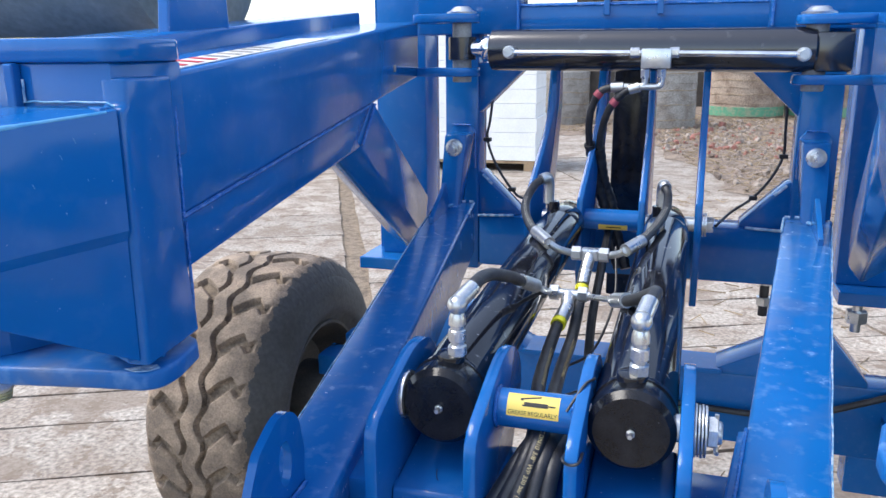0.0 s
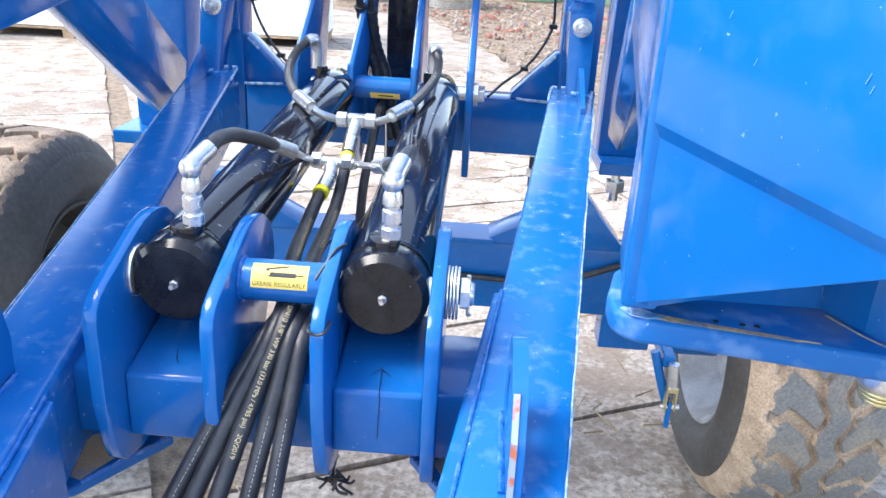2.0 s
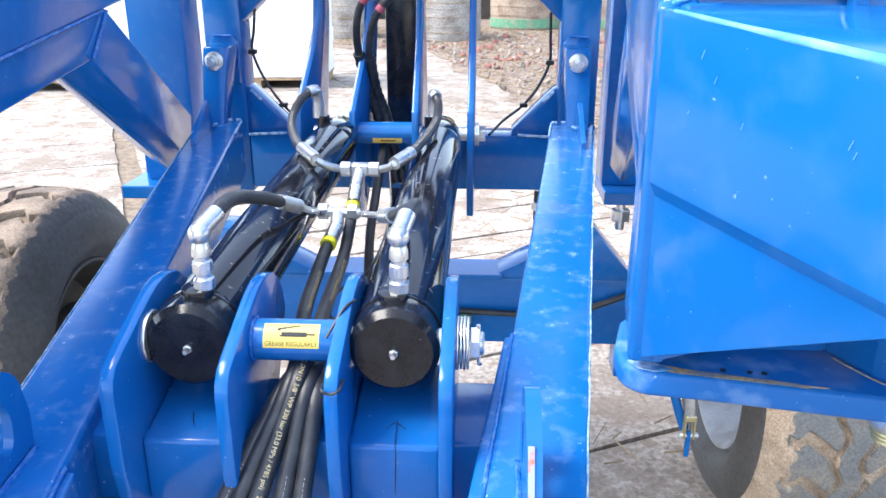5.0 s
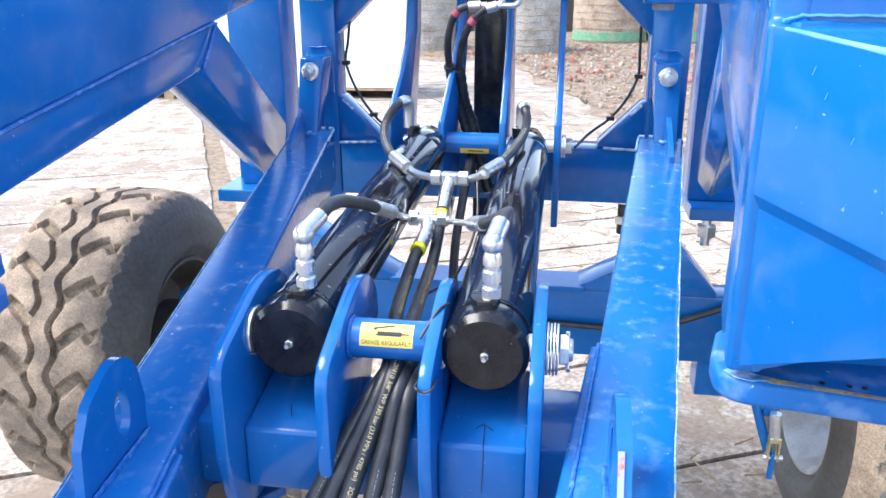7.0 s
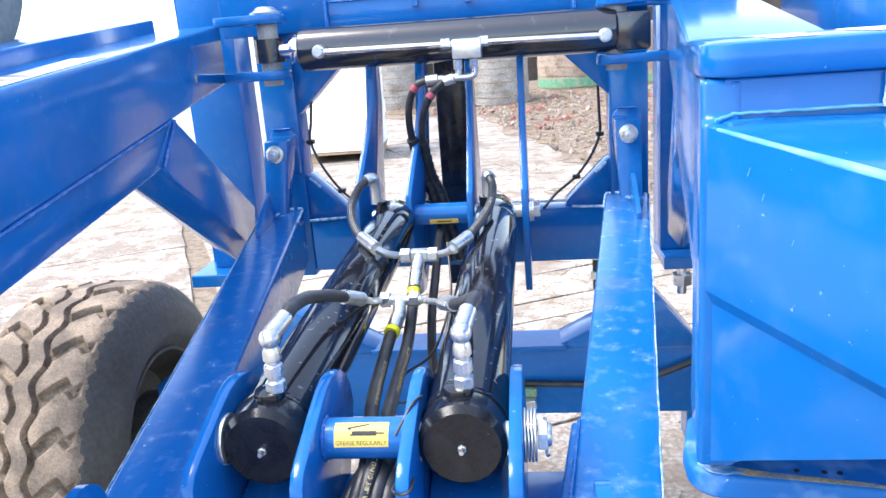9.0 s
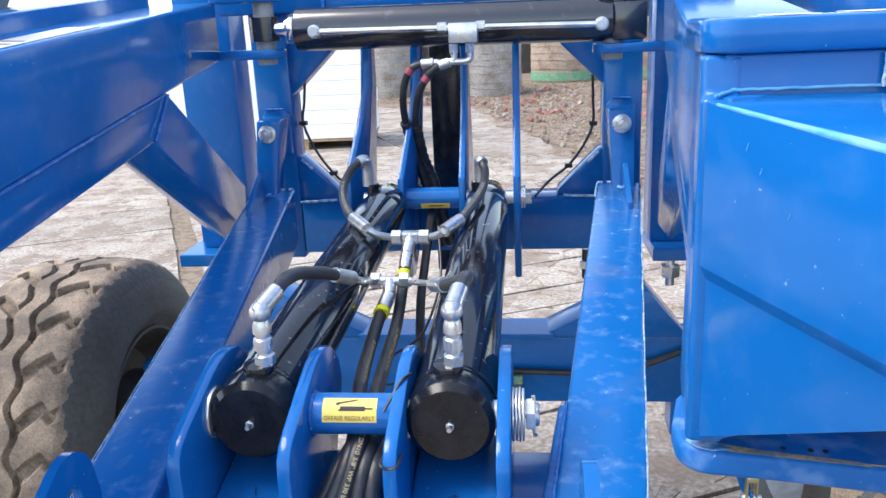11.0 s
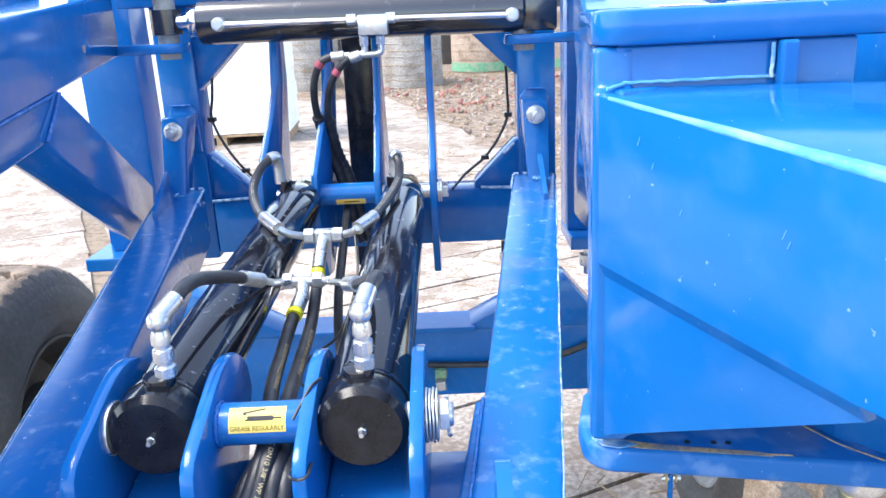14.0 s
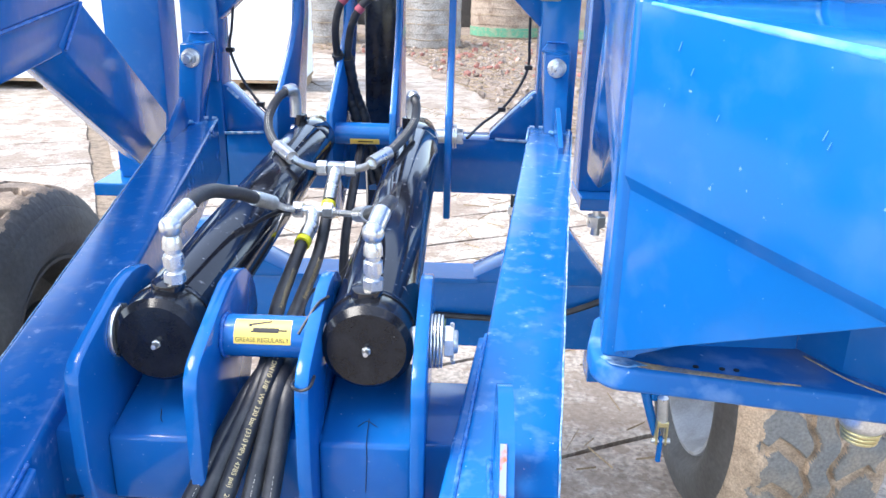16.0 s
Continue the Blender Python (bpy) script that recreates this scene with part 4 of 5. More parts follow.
def elbow(x, y, parent):
    part("adapter_nut", hexnut((x, y, 1.2475), (0, 0, 1), 0.0138, 0.014), ZINC, parent)
    part("adapter", lathe((x, y, 1.24), (x, y, 1.31), [(0, 0.011), (0.014, 0.0125), (0.0165, 0.0095), (0.02, 0.0095), (0.022, 0.012), (0.037, 0.012), (0.039, 0.0095), (0.043, 0.0095), (0.045, 0.0122), (0.055, 0.0118), (0.062, 0.0095)], 28), ZINC, parent, smooth=True)
    part("union_nut", hexnut((x, y, 1.2695), (0, 0, 1), 0.0132, 0.0125), ZINC, parent)
    bm = bmesh.new()
    bmesh.ops.create_uvsphere(bm, u_segments=24, v_segments=16, radius=0.0138, matrix=Matrix.Translation((x, y, 1.313)))
    part("elbow_ball", bm, ZINC, parent, smooth=True)


LBL = "black rubber hydraulic hose with zinc crimped ends"
h = hose("hydraulic_hose", LBL, [(-0.102, 0.072, 1.328), (-0.098, 0.10, 1.335), (-0.094, 0.15, 1.329), (-0.09, 0.20, 1.314), (-0.086, 0.25, 1.298), (-0.082, 0.29, 1.282), (-0.079, 0.31, 1.274)], 0.0098)
elbow(-0.114, 0.042, h)
fitting([(-0.113, 0.046, 1.317), (-0.101, 0.076, 1.330)], 0.0118, h)
fitting([(-0.081, 0.303, 1.277), (-0.064, 0.35, 1.256)], 0.0122, h)
part("pipe_tail", tube([(-0.064, 0.35, 1.256), (-0.062, 0.42, 1.228), (-0.066, 0.48, 1.208), (-0.07, 0.527, 1.193)], 0.0058, 12), ZINC, h, smooth=True)
h = hose("hydraulic_hose", LBL, [(0.139, 0.072, 1.327), (0.144, 0.11, 1.330), (0.142, 0.16, 1.318), (0.13, 0.22, 1.295), (0.108, 0.29, 1.265), (0.09, 0.34, 1.245)], 0.0098)
elbow(0.132, 0.042, h)
fitting([(0.133, 0.046, 1.317), (0.139, 0.078, 1.329)], 0.0118, h)
fitting([(0.092, 0.337, 1.247), (0.065, 0.412, 1.222)], 0.0132, h)
part("pipe_tail", tube([(0.062, 0.42, 1.22), (0.04, 0.48, 1.202), (0.004, 0.525, 1.19)], 0.0058, 12), ZINC, h, smooth=True)
# tees
tee = thing("pipe_tee", "zinc plated hydraulic tee between the cylinders", "pipe fitting", group="pipe tees")
part("run", cyl((-0.072, 0.53, 1.192), (0.008, 0.525, 1.19), 0.0095, seg=20), ZINC, tee, smooth=True)
for x in (-0.061, -0.006):
    part("nut", hexnut((x, 0.528, 1.192), (1, 0, 0), 0.0155, 0.018), ZINC, tee)
part("branch", cyl((-0.034, 0.527, 1.19), (-0.032, 0.502, 1.173), 0.0125, seg=20), ZINC, tee, smooth=True)
tee = thing("pipe_tee", "zinc plated hydraulic tee between the cylinders", "pipe fitting", group="pipe tees")
part("run", box(-0.03, 0.008, 0.656, 0.681, 1.226, 1.25, 0.004), ZINC, tee)
for x in (-0.040, 0.017):
    part("nut", hexnut((x, 0.668, 1.238), (1, 0, 0), 0.0155, 0.02), ZINC, tee)
part("branch", cyl((-0.012, 0.665, 1.235), (-0.0165, 0.642, 1.212), 0.0125, seg=20), ZINC, tee, smooth=True)
# far hoses
FARL = [(-0.174, 0.98, 1.342), (-0.188, 0.95, 1.33), (-0.193, 0.88, 1.304), (-0.176, 0.80, 1.288), (-0.148, 0.72, 1.278), (-0.128, 0.68, 1.274)]
FARR = [(0.122, 0.98, 1.335), (0.130, 0.95, 1.318), (0.128, 0.88, 1.295), (0.114, 0.79, 1.281), (0.098, 0.71, 1.273), (0.088, 0.67, 1.269)]
h = far_l = hose("hydraulic_hose", LBL, FARL, 0.0098)
fitting([(-0.160, 1.0, 1.28), (-0.160, 1.0, 1.325), (-0.163, 0.99, 1.345), (-0.176, 0.975, 1.342)], 0.0135, h)
fitting([(-0.132, 0.69, 1.275), (-0.092, 0.635, 1.264)], 0.0132, h)
part("pipe_tail", tube([(-0.092, 0.635, 1.264), (-0.075, 0.64, 1.252), (-0.05, 0.665, 1.239)], 0.0075, 12), ZINC, h, smooth=True)
h = far_r = hose("hydraulic_hose", LBL, FARR, 0.0098)
fitting([(0.115, 1.0, 1.28), (0.115, 1.0, 1.32), (0.117, 0.99, 1.338), (0.124, 0.975, 1.333)], 0.0135, h)
fitting([(0.091, 0.68, 1.27), (0.062, 0.63, 1.26)], 0.0132, h)
part("pipe_tail", tube([(0.062, 0.63, 1.26), (0.05, 0.64, 1.25), (0.03, 0.665, 1.239)], 0.0075, 12), ZINC, h, smooth=True)

# long hoses to the front
BUND = [
    [(-0.036, 0.49, 1.165), (-0.042, 0.44, 1.148), (-0.04, 0.33, 1.135), (-0.028, 0.2, 1.138), (-0.008, 0.08, 1.14)],
    [(-0.018, 0.625, 1.195), (-0.018, 0.58, 1.165), (-0.014, 0.46, 1.13), (-0.014, 0.34, 1.115), (0.0, 0.15, 1.13), (0.008, 0.06, 1.142)],
    [(0.08, 1.25, 0.64), (0.05, 0.9, 0.76), (0.03, 0.6, 0.90), (0.028, 0.3, 1.045), (0.026, 0.1, 1.122)],
    [(0.1, 1.25, 0.62), (0.07, 0.9, 0.74), (0.05, 0.6, 0.88), (0.042, 0.3, 1.03), (0.038, 0.1, 1.11)],
    [(0.06, 1.25, 0.60), (0.03, 0.9, 0.75), (0.01, 0.6, 0.89), (0.005, 0.3, 1.035), (-0.002, 0.1, 1.112)],
]
# below the sleeve the bundle fans out straight towards the hitch
FAN = [((-0.002, 0.0, 1.132), (-0.060, -0.1, 0.998)), ((0.007, 0.0, 1.136), (-0.034, -0.1, 1.004)), ((0.020, 0.0, 1.128), (-0.005, -0.1, 0.994)), ((0.032, 0.0, 1.122), (0.021, -0.1, 0.996)), ((-0.012, 0.0, 1.122), (-0.084, -0.1, 0.99))]
for pts, (p, q) in zip(BUND, FAN):
    p, q = Vector(p), Vector(q)
    pts += [tuple(p.lerp(q, k) + Vector((0, 0, sag))) for k, sag in ((0.0, 0.0), (0.5, 0.004), (1.0, 0.0), (1.6, -0.012), (2.3, -0.04), (3.4, -0.14))]
bund = []
for k, pts in enumerate(BUND):
    h = hose("hydraulic_hose", "long black hydraulic hose with printed lettering, running to the hitch", pts, 0.0112)
    bund.append(h)
fitting([(-0.032, 0.5, 1.172), (-0.039, 0.468, 1.157)], 0.0135, bund[0])
fitting([(-0.0165, 0.64, 1.21), (-0.018, 0.612, 1.187)], 0.013, bund[1])
part("tag", tube([(-0.0395, 0.464, 1.1555), (-0.041, 0.452, 1.152)], 0.0145, 14, 2), TAGYEL, bund[0], "yellow cable tie", True)
part("tag", tube([(-0.018, 0.607, 1.1835), (-0.018, 0.597, 1.176)], 0.014, 14, 2), TAGYEL, bund[1], "yellow cable tie", True)


def hose_print(pts, r, text, t0, t1, material, parent, size=0.0095, side=(-0.2, -0.8, 0.55)):
    """Lettering along a hose, lifted just off its skin on the side that faces out."""
    path = spline(pts, 30)
    lens = [0.0]
    for a, c in zip(path, path[1:]):
        lens.append(lens[-1] + (c - a).length)

    def place(u, v):
        q = max(0.0, min(lens[-1] - 1e-4, t0 + (t1 - t0) / 2 + u))
        i = max(k for k in range(len(lens)) if lens[k] <= q)
        i = min(i, len(path) - 2)
        p = path[i].lerp(path[i + 1], (q - lens[i]) / max(1e-6, lens[i + 1] - lens[i]))
        t = (path[i + 1] - path[i]).normalized()
        n = Vector(side)
        n = (n - t * n.dot(t)).normalized()
        w = n.cross(t)
        a = v / r
        return p + (r + 0.0004) * (math.cos(a) * n + math.sin(a) * w)
    return letters(text, size, place, material, parent, "print")


hose_print(BUND[1], 0.0112, "2SC DN10 3/8\" WP 330 bar (33.0 MPa / 4785 psi)   2Q/2019", 0.615, 0.815, YELPRINT, bund[1], 0.0082, (0.0, -0.9, 0.4))
hose_print(BUND[0], 0.0112, "2SC DN10 3/8\" WP 330 bar (33.0 MPa/4785 psi)", 0.06, 0.40, YELPRINT, bund[0], 0.0085, (0.4, -0.6, 0.6))
hose_print(BUND[1], 0.0112, "2SC DN10 3/8\" WP 330 bar (33.0 MPa/4785 psi)", 0.12, 0.46, YELPRINT, bund[1], 0.0085, (0.4, -0.6, 0.6))
for pts, hs in ((FARL, far_l), (FARR, far_r)):
    hose_print(pts, 0.0098, "= == = === = == = === == =", 0.06, 0.36, WHITEPRINT, hs, 0.017, (-0.4, -0.8, 0.5))
for k in (2, 3, 4):
    hose_print(BUND[k], 0.0112, "- -- - --- - - -- - - --- - -- - - - --- - -- - - -- - ---", 1.33, 1.75, WHITEPRINT, bund[k], 0.0085, (0.0, -0.9, 0.4))

# hoses from the valve block down to the portal
for k, pts in enumerate(([(0.0, 1.125, 1.562), (-0.03, 1.125, 1.56), (-0.06, 1.125, 1.545), (-0.082, 1.14, 1.49), (-0.086, 1.18, 1.41), (-0.072, 1.23, 1.32), (-0.05, 1.25, 1.24), (-0.03, 1.25, 1.15), (0.0, 1.23, 1.06)],
                         [(0.04, 1.12, 1.562), (0.015, 1.12, 1.555), (-0.02, 1.125, 1.525), (-0.045, 1.14, 1.475), (-0.06, 1.19, 1.40), (-0.052, 1.24, 1.31), (-0.03, 1.26, 1.24), (-0.01, 1.26, 1.15), (0.02, 1.23, 1.06)])):
    h = hose("hydraulic_hose", "black hydraulic hose with spiral guard and red tape", pts, 0.0095)
    fitting([pts[0], pts[1]], 0.0125, h)
    part("tape", tube([Vector(pts[2]) + Vector((0.004, 0, 0.004)), Vector(pts[2]) - Vector((0.006, 0, 0.008))], 0.0112, 12, 3), REDTAPE, h, "red tape band", True)
    sp = spline(pts[4:], 16)
    part("spiral_guard", tube(sp, 0.0135, 12, smooth_path=False, wave=lambda i: 1.0 + 0.12 * ((i % 4) in (0, 1))), RUBBER, h, "black spiral hose guard", True)

# thin cables round the portal opening
def cable(pts, r=0.004, label="thin black cable tied along the portal opening"):
    c = part("cable", tube(pts, r, 8, 10), RUBBER, smooth=True)
    return tagged(c, label, "cable", "thin cables")


CR = [(0.413, 1.40, 1.50), (0.415, 1.40, 1.43), (0.415, 1.40, 1.365), (0.388, 1.40, 1.301), (0.346, 1.40, 1.246), (0.29, 1.38, 1.205), (0.25, 1.3, 1.18)]
CL = [(-0.406, 1.40, 1.52), (-0.415, 1.40, 1.45), (-0.423, 1.40, 1.391), (-0.394, 1.40, 1.313), (-0.345, 1.40, 1.241), (-0.30, 1.40, 1.212), (-0.15, 1.41, 1.192), (-0.05, 1.41, 1.19)]
for pts in (CR, CL):
    c = cable(pts)
    for q in (pts[2], pts[4]):
        part("cable_tie", box(q[0] - 0.01, q[0] + 0.012, q[1] - 0.012, q[1] + 0.008, q[2] - 0.006, q[2] + 0.006, 0.002), PRINT, c)
cable([(-0.02, 1.15, 1.2), (-0.022, 0.95, 1.10), (-0.025, 0.85, 1.02), (-0.02, 0.8, 0.9), (0.0, 0.9, 0.75)], 0.011, "thick black cable hanging between the cylinders")
cable([(0.02, 0.9, 1.2), (0.03, 0.8, 1.1), (0.0, 0.68, 1.02), (-0.06, 0.62, 0.99), (-0.07, 0.62, 0.93), (0.02, 0.75, 0.92)], 0.003, "thin black cable looping below the cylinders")
cable([(-0.06, 1.37, 0.63), (0.2, 1.365, 0.615), (0.42, 1.365, 0.61), (0.55, 1.365, 0.63), (0.68, 1.365, 0.68), (0.85, 1.37, 0.75)], 0.010, "braided hose along the axle beam")
cable([(0.046, -0.002, 1.196), (0.056, 0.012, 1.212), (0.066, 0.03, 1.2245), (0.076, 0.045, 1.227)], 0.0018, "black cable tie over the clevis plate")
cable([(0.0545, -0.05, 1.165), (0.0545, -0.0835, 1.172), (0.064, -0.0865, 1.168), (0.0745, -0.0835, 1.171), (0.0755, -0.06, 1.172)], 0.0018, "black cable tie round the clevis plate")

# ---- yard ----
pad = thing("concrete_pad", "weathered pale concrete slabs with dirt-filled joints", "pavement", kind="structure")
rnd = random.Random(4)
ORG = Vector((-2.50, 5.86, 0))
slab_cache = {}


def slab(u0, u1, v0, v1):
    bm = bmesh.new()
    nu, nv = max(3, int((u1 - u0) / 0.45)), 2
    P = [[None] * (nv + 1) for _ in range(nu + 1)]
    for i in range(nu + 1):
        for j in range(nv + 1):
            u, v = u0 + (u1 - u0) * i / nu, v0 + (v1 - v0) * j / nv
            if j in (0, nv):
                v += rnd.uniform(-0.012, 0.012)
            if i in (0, nu):
                u += rnd.uniform(-0.012, 0.012)
            p = ORG + GU * u + GV * v
            P[i][j] = (bm.verts.new((p.x, p.y, rnd.uniform(-0.004, 0.004))), bm.verts.new((p.x, p.y, -0.06)))
    for i in range(nu):
        for j in range(nv):
            bm.faces.new((P[i][j][0], P[i + 1][j][0], P[i + 1][j + 1][0], P[i][j + 1][0]))
    ring = [P[i][0] for i in range(nu + 1)] + [P[nu][j] for j in range(1, nv + 1)] + [P[i][nv] for i in range(nu - 1, -1, -1)] + [P[0][j] for j in range(nv - 1, 0, -1)]
    for a, c in zip(ring, ring[1:] + ring[:1]):
        bm.faces.new((a[0], a[1], c[1], c[0]))
    return part("slab", bm, CONC, pad)


u = -9.3
for cu in (3.0, 3.0, 3.0, 3.0, 3.0):
    v = -12.0
    lim = 9.5
    while v < lim:
        w = rnd.choice((0.31, 0.36, 0.5)) if -5 < v < -2.5 else rnd.choice((0.55, 0.8, 1.0))
        slab(u, u + cu - (0.17 if abs(u + 3.3) < 0.1 else 0.03), v, v + w - 0.018)
        v += w
    u += cu
bm = bmesh.new()
for p in ((-14, -14), (14, -14), (14, 11), (-14, 11)):
    q = Vector((p[0], p[1], -0.022))
    bm.verts.new(q)
bm.verts.ensure_lookup_table()
bm.faces.new(bm.verts)
tagged(part("joint_fill", bm, GRAVEL, pad), "dark soil and grit in the joints")


def board_stack(x, y, rz, layers, size, label):
    t = thing("board_stack", label, "stack of boards", (x, y, 0), "white board stacks")
    t.rotation_euler = (0, 0, radians(rz))
    w, d = size
    r2 = random.Random(int(x * 10))
    for i in range(layers):
        o = r2.uniform(-0.015, 0.015)
        part("board", box(-w / 2 + o, w / 2 + o, -d / 2, d / 2, 0.15 + 0.2 * i, 0.347 + 0.2 * i, 0.006), WHITE, t)
    pal = part("pallet", box(-w / 2, w / 2, -d / 2, d / 2, 0.11, 0.145, 0), WOOD, t, "wooden pallet")
    for k in (-0.45, 0.0, 0.45):
        part("pallet_block", box(k * w - 0.07, k * w + 0.07, -d / 2, d / 2, 0.0, 0.11, 0), WOOD, pal)
    return t


board_stack(-2.95, 10.6, 4, 9, (1.9, 1.2), "tall white foam boards stacked on a wooden pallet")
board_stack(-5.3, 10.2, 2, 9, (2.2, 1.2), "tall white foam boards stacked on a wooden pallet")
board_stack(-7.9, 9.6, 0, 9, (2.4, 1.2), "tall white foam boards stacked on a wooden pallet")
board_stack(-10.6, 9.3, 0, 9, (2.4, 1.2), "tall white foam boards stacked on a wooden pallet")


def bale(x, y, r, h, m, label, band=None):
    t = thing("round_bale", label, "bale", (x, y, -0.03), "round bales")
    bm = bmesh.new()
    seg, nz = 56, 26
    loops = []
    r2 = random.Random(int(100 * x))
    for j in range(nz + 1):
        z = h * j / nz
        e = 1 - 0.05 * max(0, abs(2 * j / nz - 1) - 0.85) / 0.15
        loops.append([bm.verts.new(((r * e + r2.uniform(-0.012, 0.012)) * math.cos(2 * math.pi * i / seg), (r * e + r2.uniform(-0.012, 0.012)) * math.sin(2 * math.pi * i / seg), z)) for i in range(seg)])
    for a, c in zip(loops, loops[1:]):
        for i in range(seg):
            f = bm.faces.new((a[i], a[(i + 1) % seg], c[(i + 1) % seg], c[i]))
    bm.faces.new(loops[-1])
    body = part("body", bm, m, t, smooth=True)
    for j in range(9):
        z = h * (j + 0.5) / 9 + r2.uniform(-0.03, 0.03)
        part("twine", tube([(1.004 * r * math.cos(2 * math.pi * i / 40), 1.004 * r * math.sin(2 * math.pi * i / 40), z + 0.01 * math.sin(i)) for i in range(41)], 0.008, 5, smooth_path=False), STRAW if j % 2 else m, body)
    if band:
        part("net_band", lathe((0, 0, 0.12), (0, 0, 1), [(0, r * 0.99), (0.001, r * 1.01), (0.22, r * 1.01), (0.221, r * 0.99)], 56), band, t, "green net band")


bale(-0.58, 17.3, 0.72, 1.45, BALE, "grey weathered net-wrapped round bale standing on end")
bale(-2.9, 17.8, 0.66, 1.3, BALE, "grey weathered net-wrapped round bale standing on end")
bale(-4.4, 18.2, 0.66, 1.3, BALE2, "tan straw round bale standing on end")
bale(1.3, 20.6, 0.92, 1.6, BALE2, "tan straw round bale with green net band", GREENNET)
bale(3.2, 20.8, 0.92, 1.6, BALE2, "tan straw round bale with green net band", GREENNET)
bale(5.1, 20.8, 0.92, 1.6, BALE2, "tan straw round bale with green net band", GREENNET)
bale(-6.0, 18.6, 0.66, 1.3, BALE2, "tan straw round bale standing on end")


# added unseen wall: closes the yard beyond the bales and darkens reflections
back_wall = thing("added_wall_north", "added dark wall beyond the bales, for darker reflections", "wall", kind="structure")
part("wall_body", box(-3.5, 16, 24.0, 24.3, -0.05, 3.2, 0), WALLDARK, back_wall)
for k in range(6):
    part("wall_pier", box(-3.4 + 3.8 * k, -3.0 + 3.8 * k, 23.85, 24.0, -0.05, 3.2, 0), WALLDARK, back_wall)

# rubble and straw on the soil
def scatter(name, label, count, area, size, material, seed, flat=0.6):
    r3 = random.Random(seed)
    vs, fs = [], []
    ico = bmesh.new()
    bmesh.ops.create_icosphere(ico, subdivisions=1, radius=1)
    base = [v.co.copy() for v in ico.verts]
    tri = [[v.index for v in f.verts] for f in ico.faces]
    ico.free()
    for _ in range(count):
        x, y = r3.uniform(*area[0]), r3.uniform(*area[1])
        if y < area[2](x):
            continue
        s = r3.uniform(*size) * (0.6 + 0.8 * r3.random() ** 3)
        rot = Euler((r3.uniform(0, 6), r3.uniform(0, 6), r3.uniform(0, 6))).to_matrix()
        k = len(vs)
        for c in base:
            q = rot @ Vector((c.x * s * r3.uniform(0.7, 1.3), c.y * s * r3.uniform(0.6, 1.2), c.z * s * flat))
            vs.append((x + q.x, y + q.y, q.z + 0.03 + s * 0.25))
        fs += [[k + i for i in t] for t in tri]
    me = bpy.data.meshes.new(name)
    me.from_pydata(vs, [], fs)
    me.materials.append(material)
    return tagged(new(name, me), label, name.replace("_", " "), kind="stuff")


def edge(x):
    """Where the soil begins beyond the concrete."""
    return max(6.2, 11.75 - 3.9 * x) if x > -0.95 else 15.5


bank = []
for i in range(140):
    x = -9 + 21 * i / 139
    q = Vector((x, edge(x), 0))
    bank.append((x + 0.5 * (noise.noise(q * 1.7)), q.y + 0.55 * noise.noise(q * 1.1 + Vector((5, 0, 0))) + 0.2 * noise.noise(q * 5)))
bm = bmesh.new()
rows = []
for k, z in ((0.0, 0.0055), (0.12, 0.02), (0.5, 0.03), (2.0, 0.035), (14.0, 0.04)):
    rows.append([bm.verts.new((x, y + k, z + (0.012 * noise.noise(Vector((3 * x, 3 * y + 3 * k, 0))) if 0.1 < k else 0.0))) for x, y in bank])
for a, c in zip(rows, rows[1:]):
    for i in range(len(a) - 1):
        bm.faces.new((a[i], a[i + 1], c[i + 1], c[i]))
tagged(part("soil_bank", bm, SOIL, smooth=True), "brown soil spreading over the concrete edge", "soil", kind="stuff")
scatter("rubble", "grey and tan broken stones on the soil", 3600, ((-2, 7), (7, 19), edge), (0.02, 0.065), STONE, 1)
scatter("brick_rubble", "broken red brick pieces on the soil", 420, ((-2, 7), (12, 18), edge), (0.03, 0.09), BRICK, 2)


def straw_bed(count, area, seed, lift=0.03):
    r3 = random.Random(seed)
    vs, fs = [], []
    for _ in range(count):
        x, y = r3.uniform(*area[0]), r3.uniform(*area[1])
        if y < area[2](x):
            continue
        a, L = r3.uniform(0, 6.28), r3.uniform(0.05, 0.2)
        z0, z1 = r3.uniform(0.0, 0.02) + lift, r3.uniform(0.0, 0.07) + lift
        dx, dy = math.cos(a) * L, math.sin(a) * L
        k = len(vs)
        vs += [(x, y, z0), (x + dx, y + dy, z1), (x + dx, y + dy, z1 + 0.008), (x, y, z0 + 0.008)]
        fs.append((k, k + 1, k + 2, k + 3))
    me = bpy.data.meshes.new("straw")
    me.from_pydata(vs, [], fs)
    me.materials.append(STRAW)
    return tagged(new("straw", me), "loose dry straw lying on the soil", "straw", kind="stuff")


straw_bed(12000, ((-3, 8), (7, 20.5), edge), 5)
straw_bed(700, ((-1.2, 2.5), (-0.5, 9), lambda x: -9), 6, 0.0)

# roller of the folded wing
roller = thing("rubber_roller", "dark grey rubber roller on the folded wing", "roller")
part("drum", lathe((-1.6, 0.55, 1.905), (-0.80, 0.55, 1.905), [(0, 0.2), (0.01, 0.25), (0.77, 0.25), (0.78, 0.2)], 56), ROLL, roller, smooth=True)
part("bearing_plate", prism([(0.10, 1.62), (0.28, 1.63), (0.26, 1.95), (0.14, 1.95)], along_x, -0.607, -0.587, 0.003), BLUE, roller)

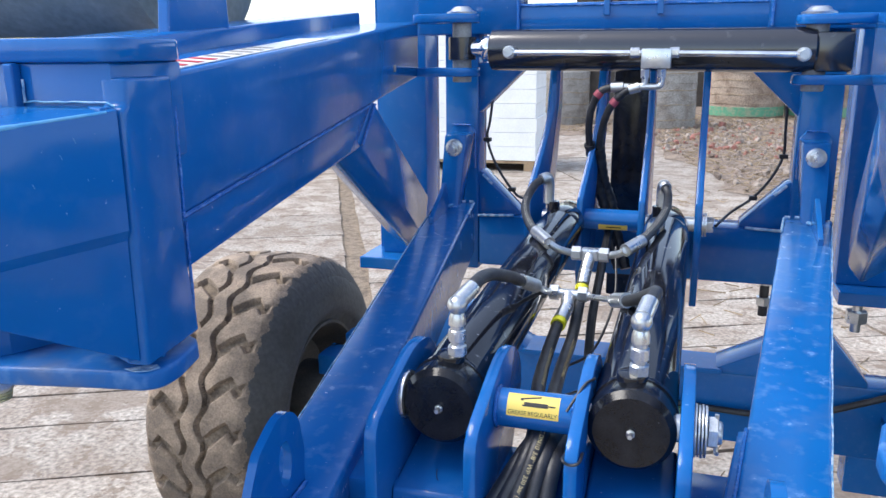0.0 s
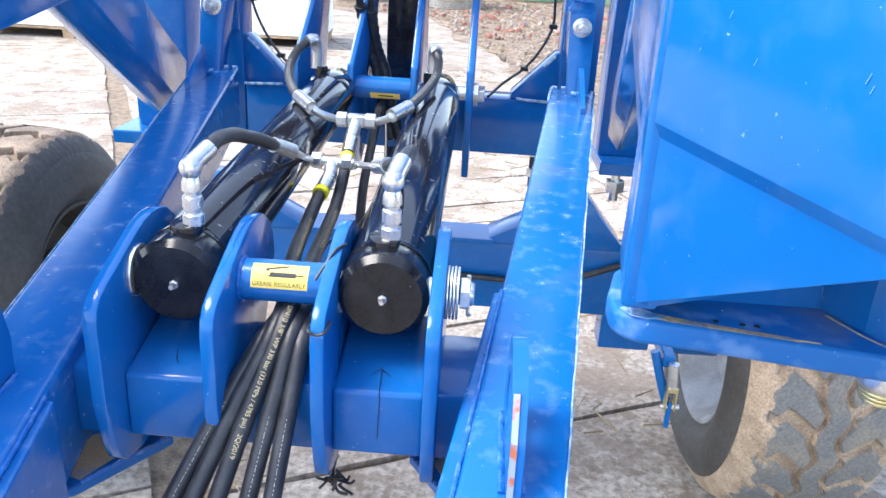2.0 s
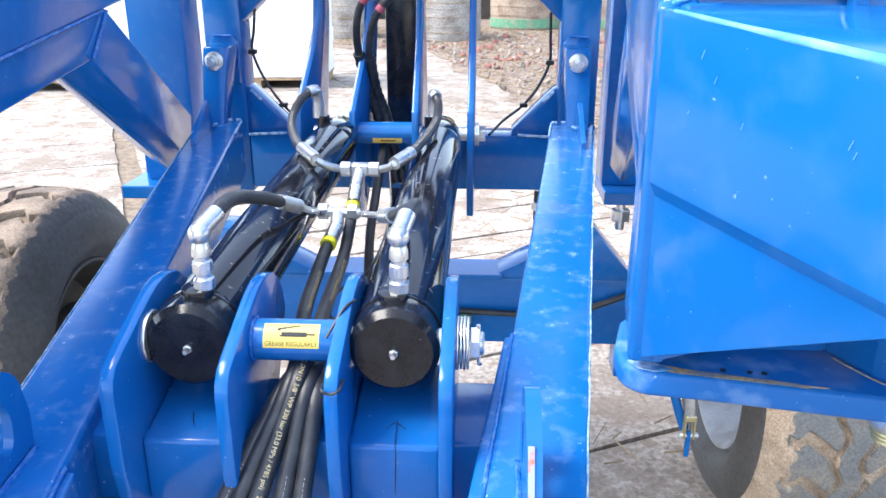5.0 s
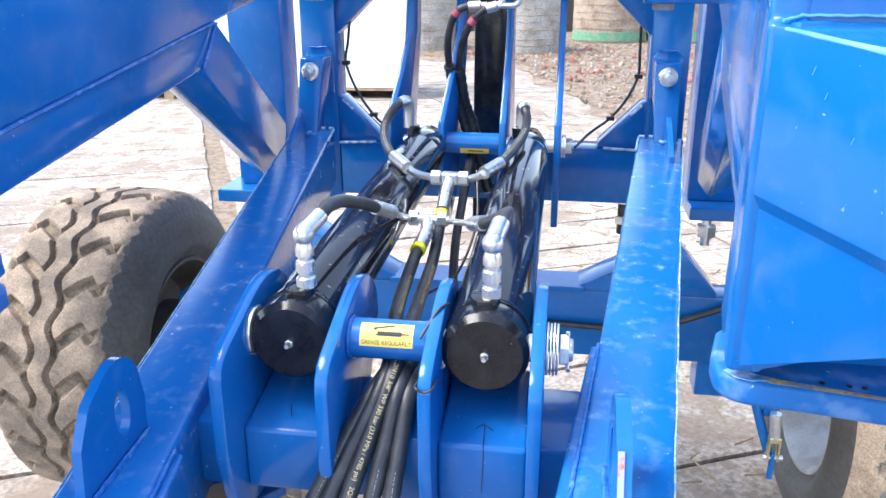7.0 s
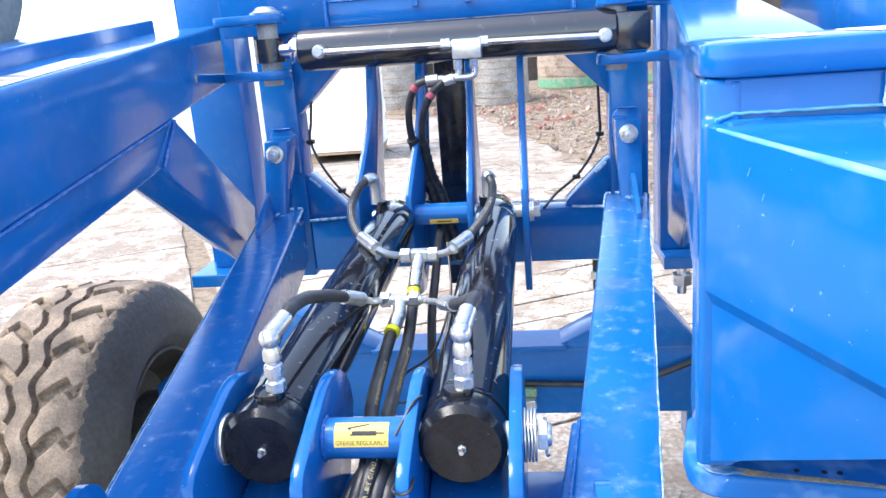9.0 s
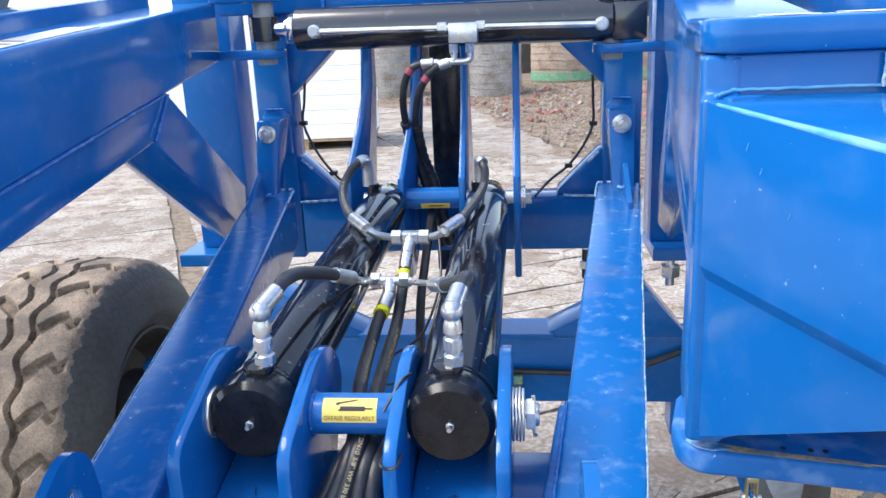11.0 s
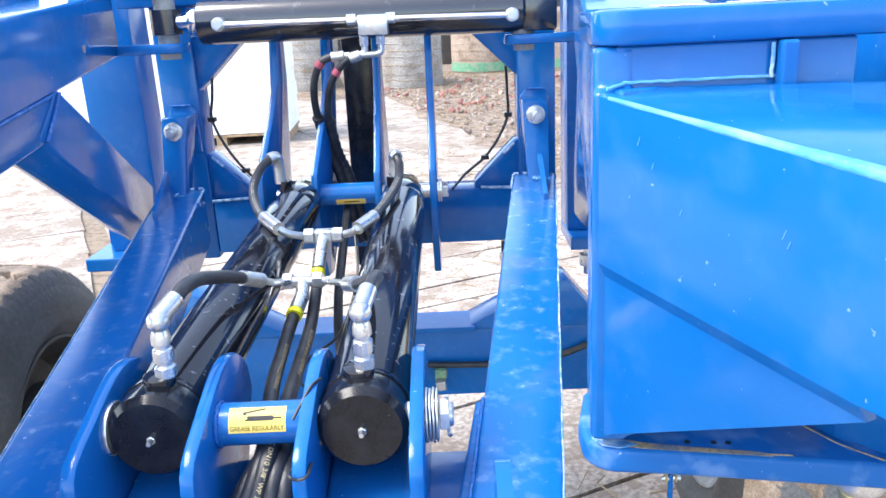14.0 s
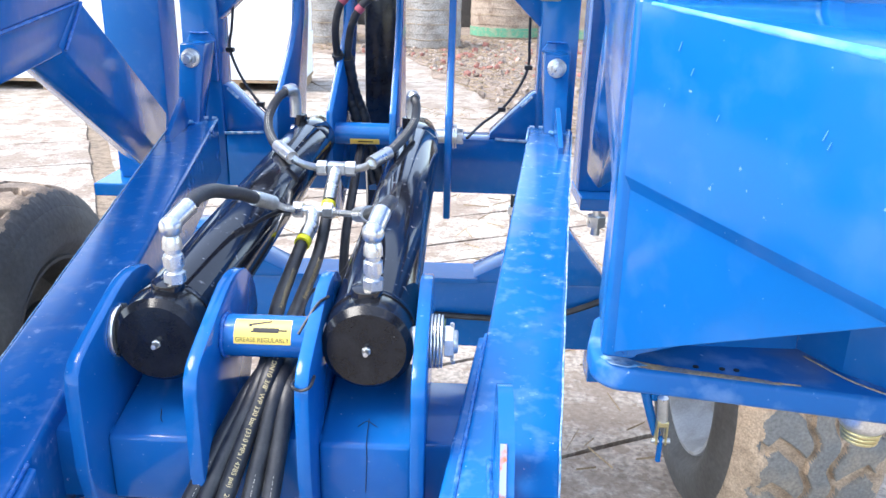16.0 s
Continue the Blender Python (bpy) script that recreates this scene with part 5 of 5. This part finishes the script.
# brake linkage beside the axle
link = thing("brake_linkage", "blue lever with zinc clevis below the wing", "linkage")
part("lever", box(0.735, 0.765, 0.9, 1.39, 0.605, 0.64, 0.004), BLUE, link)
part("strut", tube([(0.715, 0.92, 0.64), (0.74, 0.91, 0.56), (0.758, 0.905, 0.51)], 0.012, 10), BLUE, link, smooth=True)
part("rod", cyl((0.758, 0.886, 0.625), (0.764, 0.886, 0.56), 0.0135, seg=20), ZINC, link, smooth=True)
cl = part("clevis", box(0.750, 0.779, 0.874, 0.898, 0.546, 0.562, 0.003), BRASS, link, "yellowish zinc clevis")
for x in (0.750, 0.7735):
    part("clevis_leg", box(x, x + 0.0055, 0.876, 0.896, 0.494, 0.548, 0.0015), BRASS, cl)
part("clevis_pin", cyl((0.741, 0.886, 0.502), (0.789, 0.886, 0.502), 0.0065, seg=14), ZINC, cl)
part("pull_rod", box(0.758, 0.771, 0.879, 0.892, 0.44, 0.515, 0.004), BLUE, link)
part("axle_bracket", box(0.66, 0.82, 1.39, 1.49, 0.385, 0.502, 0.005), BLUE, axle)
# pen marks and rust on the near clevis
for pts in ([(-0.135, 0.01, 1.0785), (-0.131, -0.005, 1.0755), (-0.126, -0.012, 1.074)], [(0.118, -0.008, 1.075), (0.128, 0.002, 1.077), (0.142, -0.008, 1.075)], [(0.13, 0.006, 1.078), (0.131, -0.03, 1.070), (0.132, -0.0375, 1.05), (0.13, -0.0375, 1.0)]):
    part("pen_mark", tube(pts, 0.0005, 6, 4), PRINT, frame_thing)
af = thing("axle_hose_fitting", "zinc hose fitting with green tag on the axle beam", "pipe fitting")
part("nut", hexnut((0.187, 1.362, 0.553), (1, 0, 0.1), 0.024, 0.03), ZINC, af)
part("green_tag", box(0.17, 0.206, 1.345, 1.384, 0.578, 0.605, 0.003), GREENNET, af, "green plastic tag")
kn = cable([(0.07, 0.02, 0.93), (0.066, 0.01, 0.905), (0.074, 0.0, 0.885), (0.088, 0.0, 0.88)], 0.0022, "black cable tie ends hanging below the clevis")
part("tie_end", tube([(0.066, 0.01, 0.905), (0.056, 0.0, 0.895), (0.05, -0.005, 0.89)], 0.0018, 6), RUBBER, kn)
kr = random.Random(8)
for _ in range(7):
    p = Vector((0.076 + kr.uniform(-0.01, 0.01), 0.004, 0.893 + kr.uniform(-0.008, 0.012)))
    pts = [p, p + Vector((kr.uniform(-0.018, 0.018), kr.uniform(-0.012, 0.006), kr.uniform(-0.006, 0.014))), p + Vector((kr.uniform(-0.026, 0.026), kr.uniform(-0.012, 0.006), kr.uniform(-0.016, 0.016)))]
    part("tie_end", tube(pts, 0.0021, 6, 5), RUBBER, kn)
part("tie_end", tube([(0.07, 0.012, 0.91), (0.085, 0.005, 0.90), (0.09, 0.0, 0.91)], 0.0018, 6), RUBBER, kn)
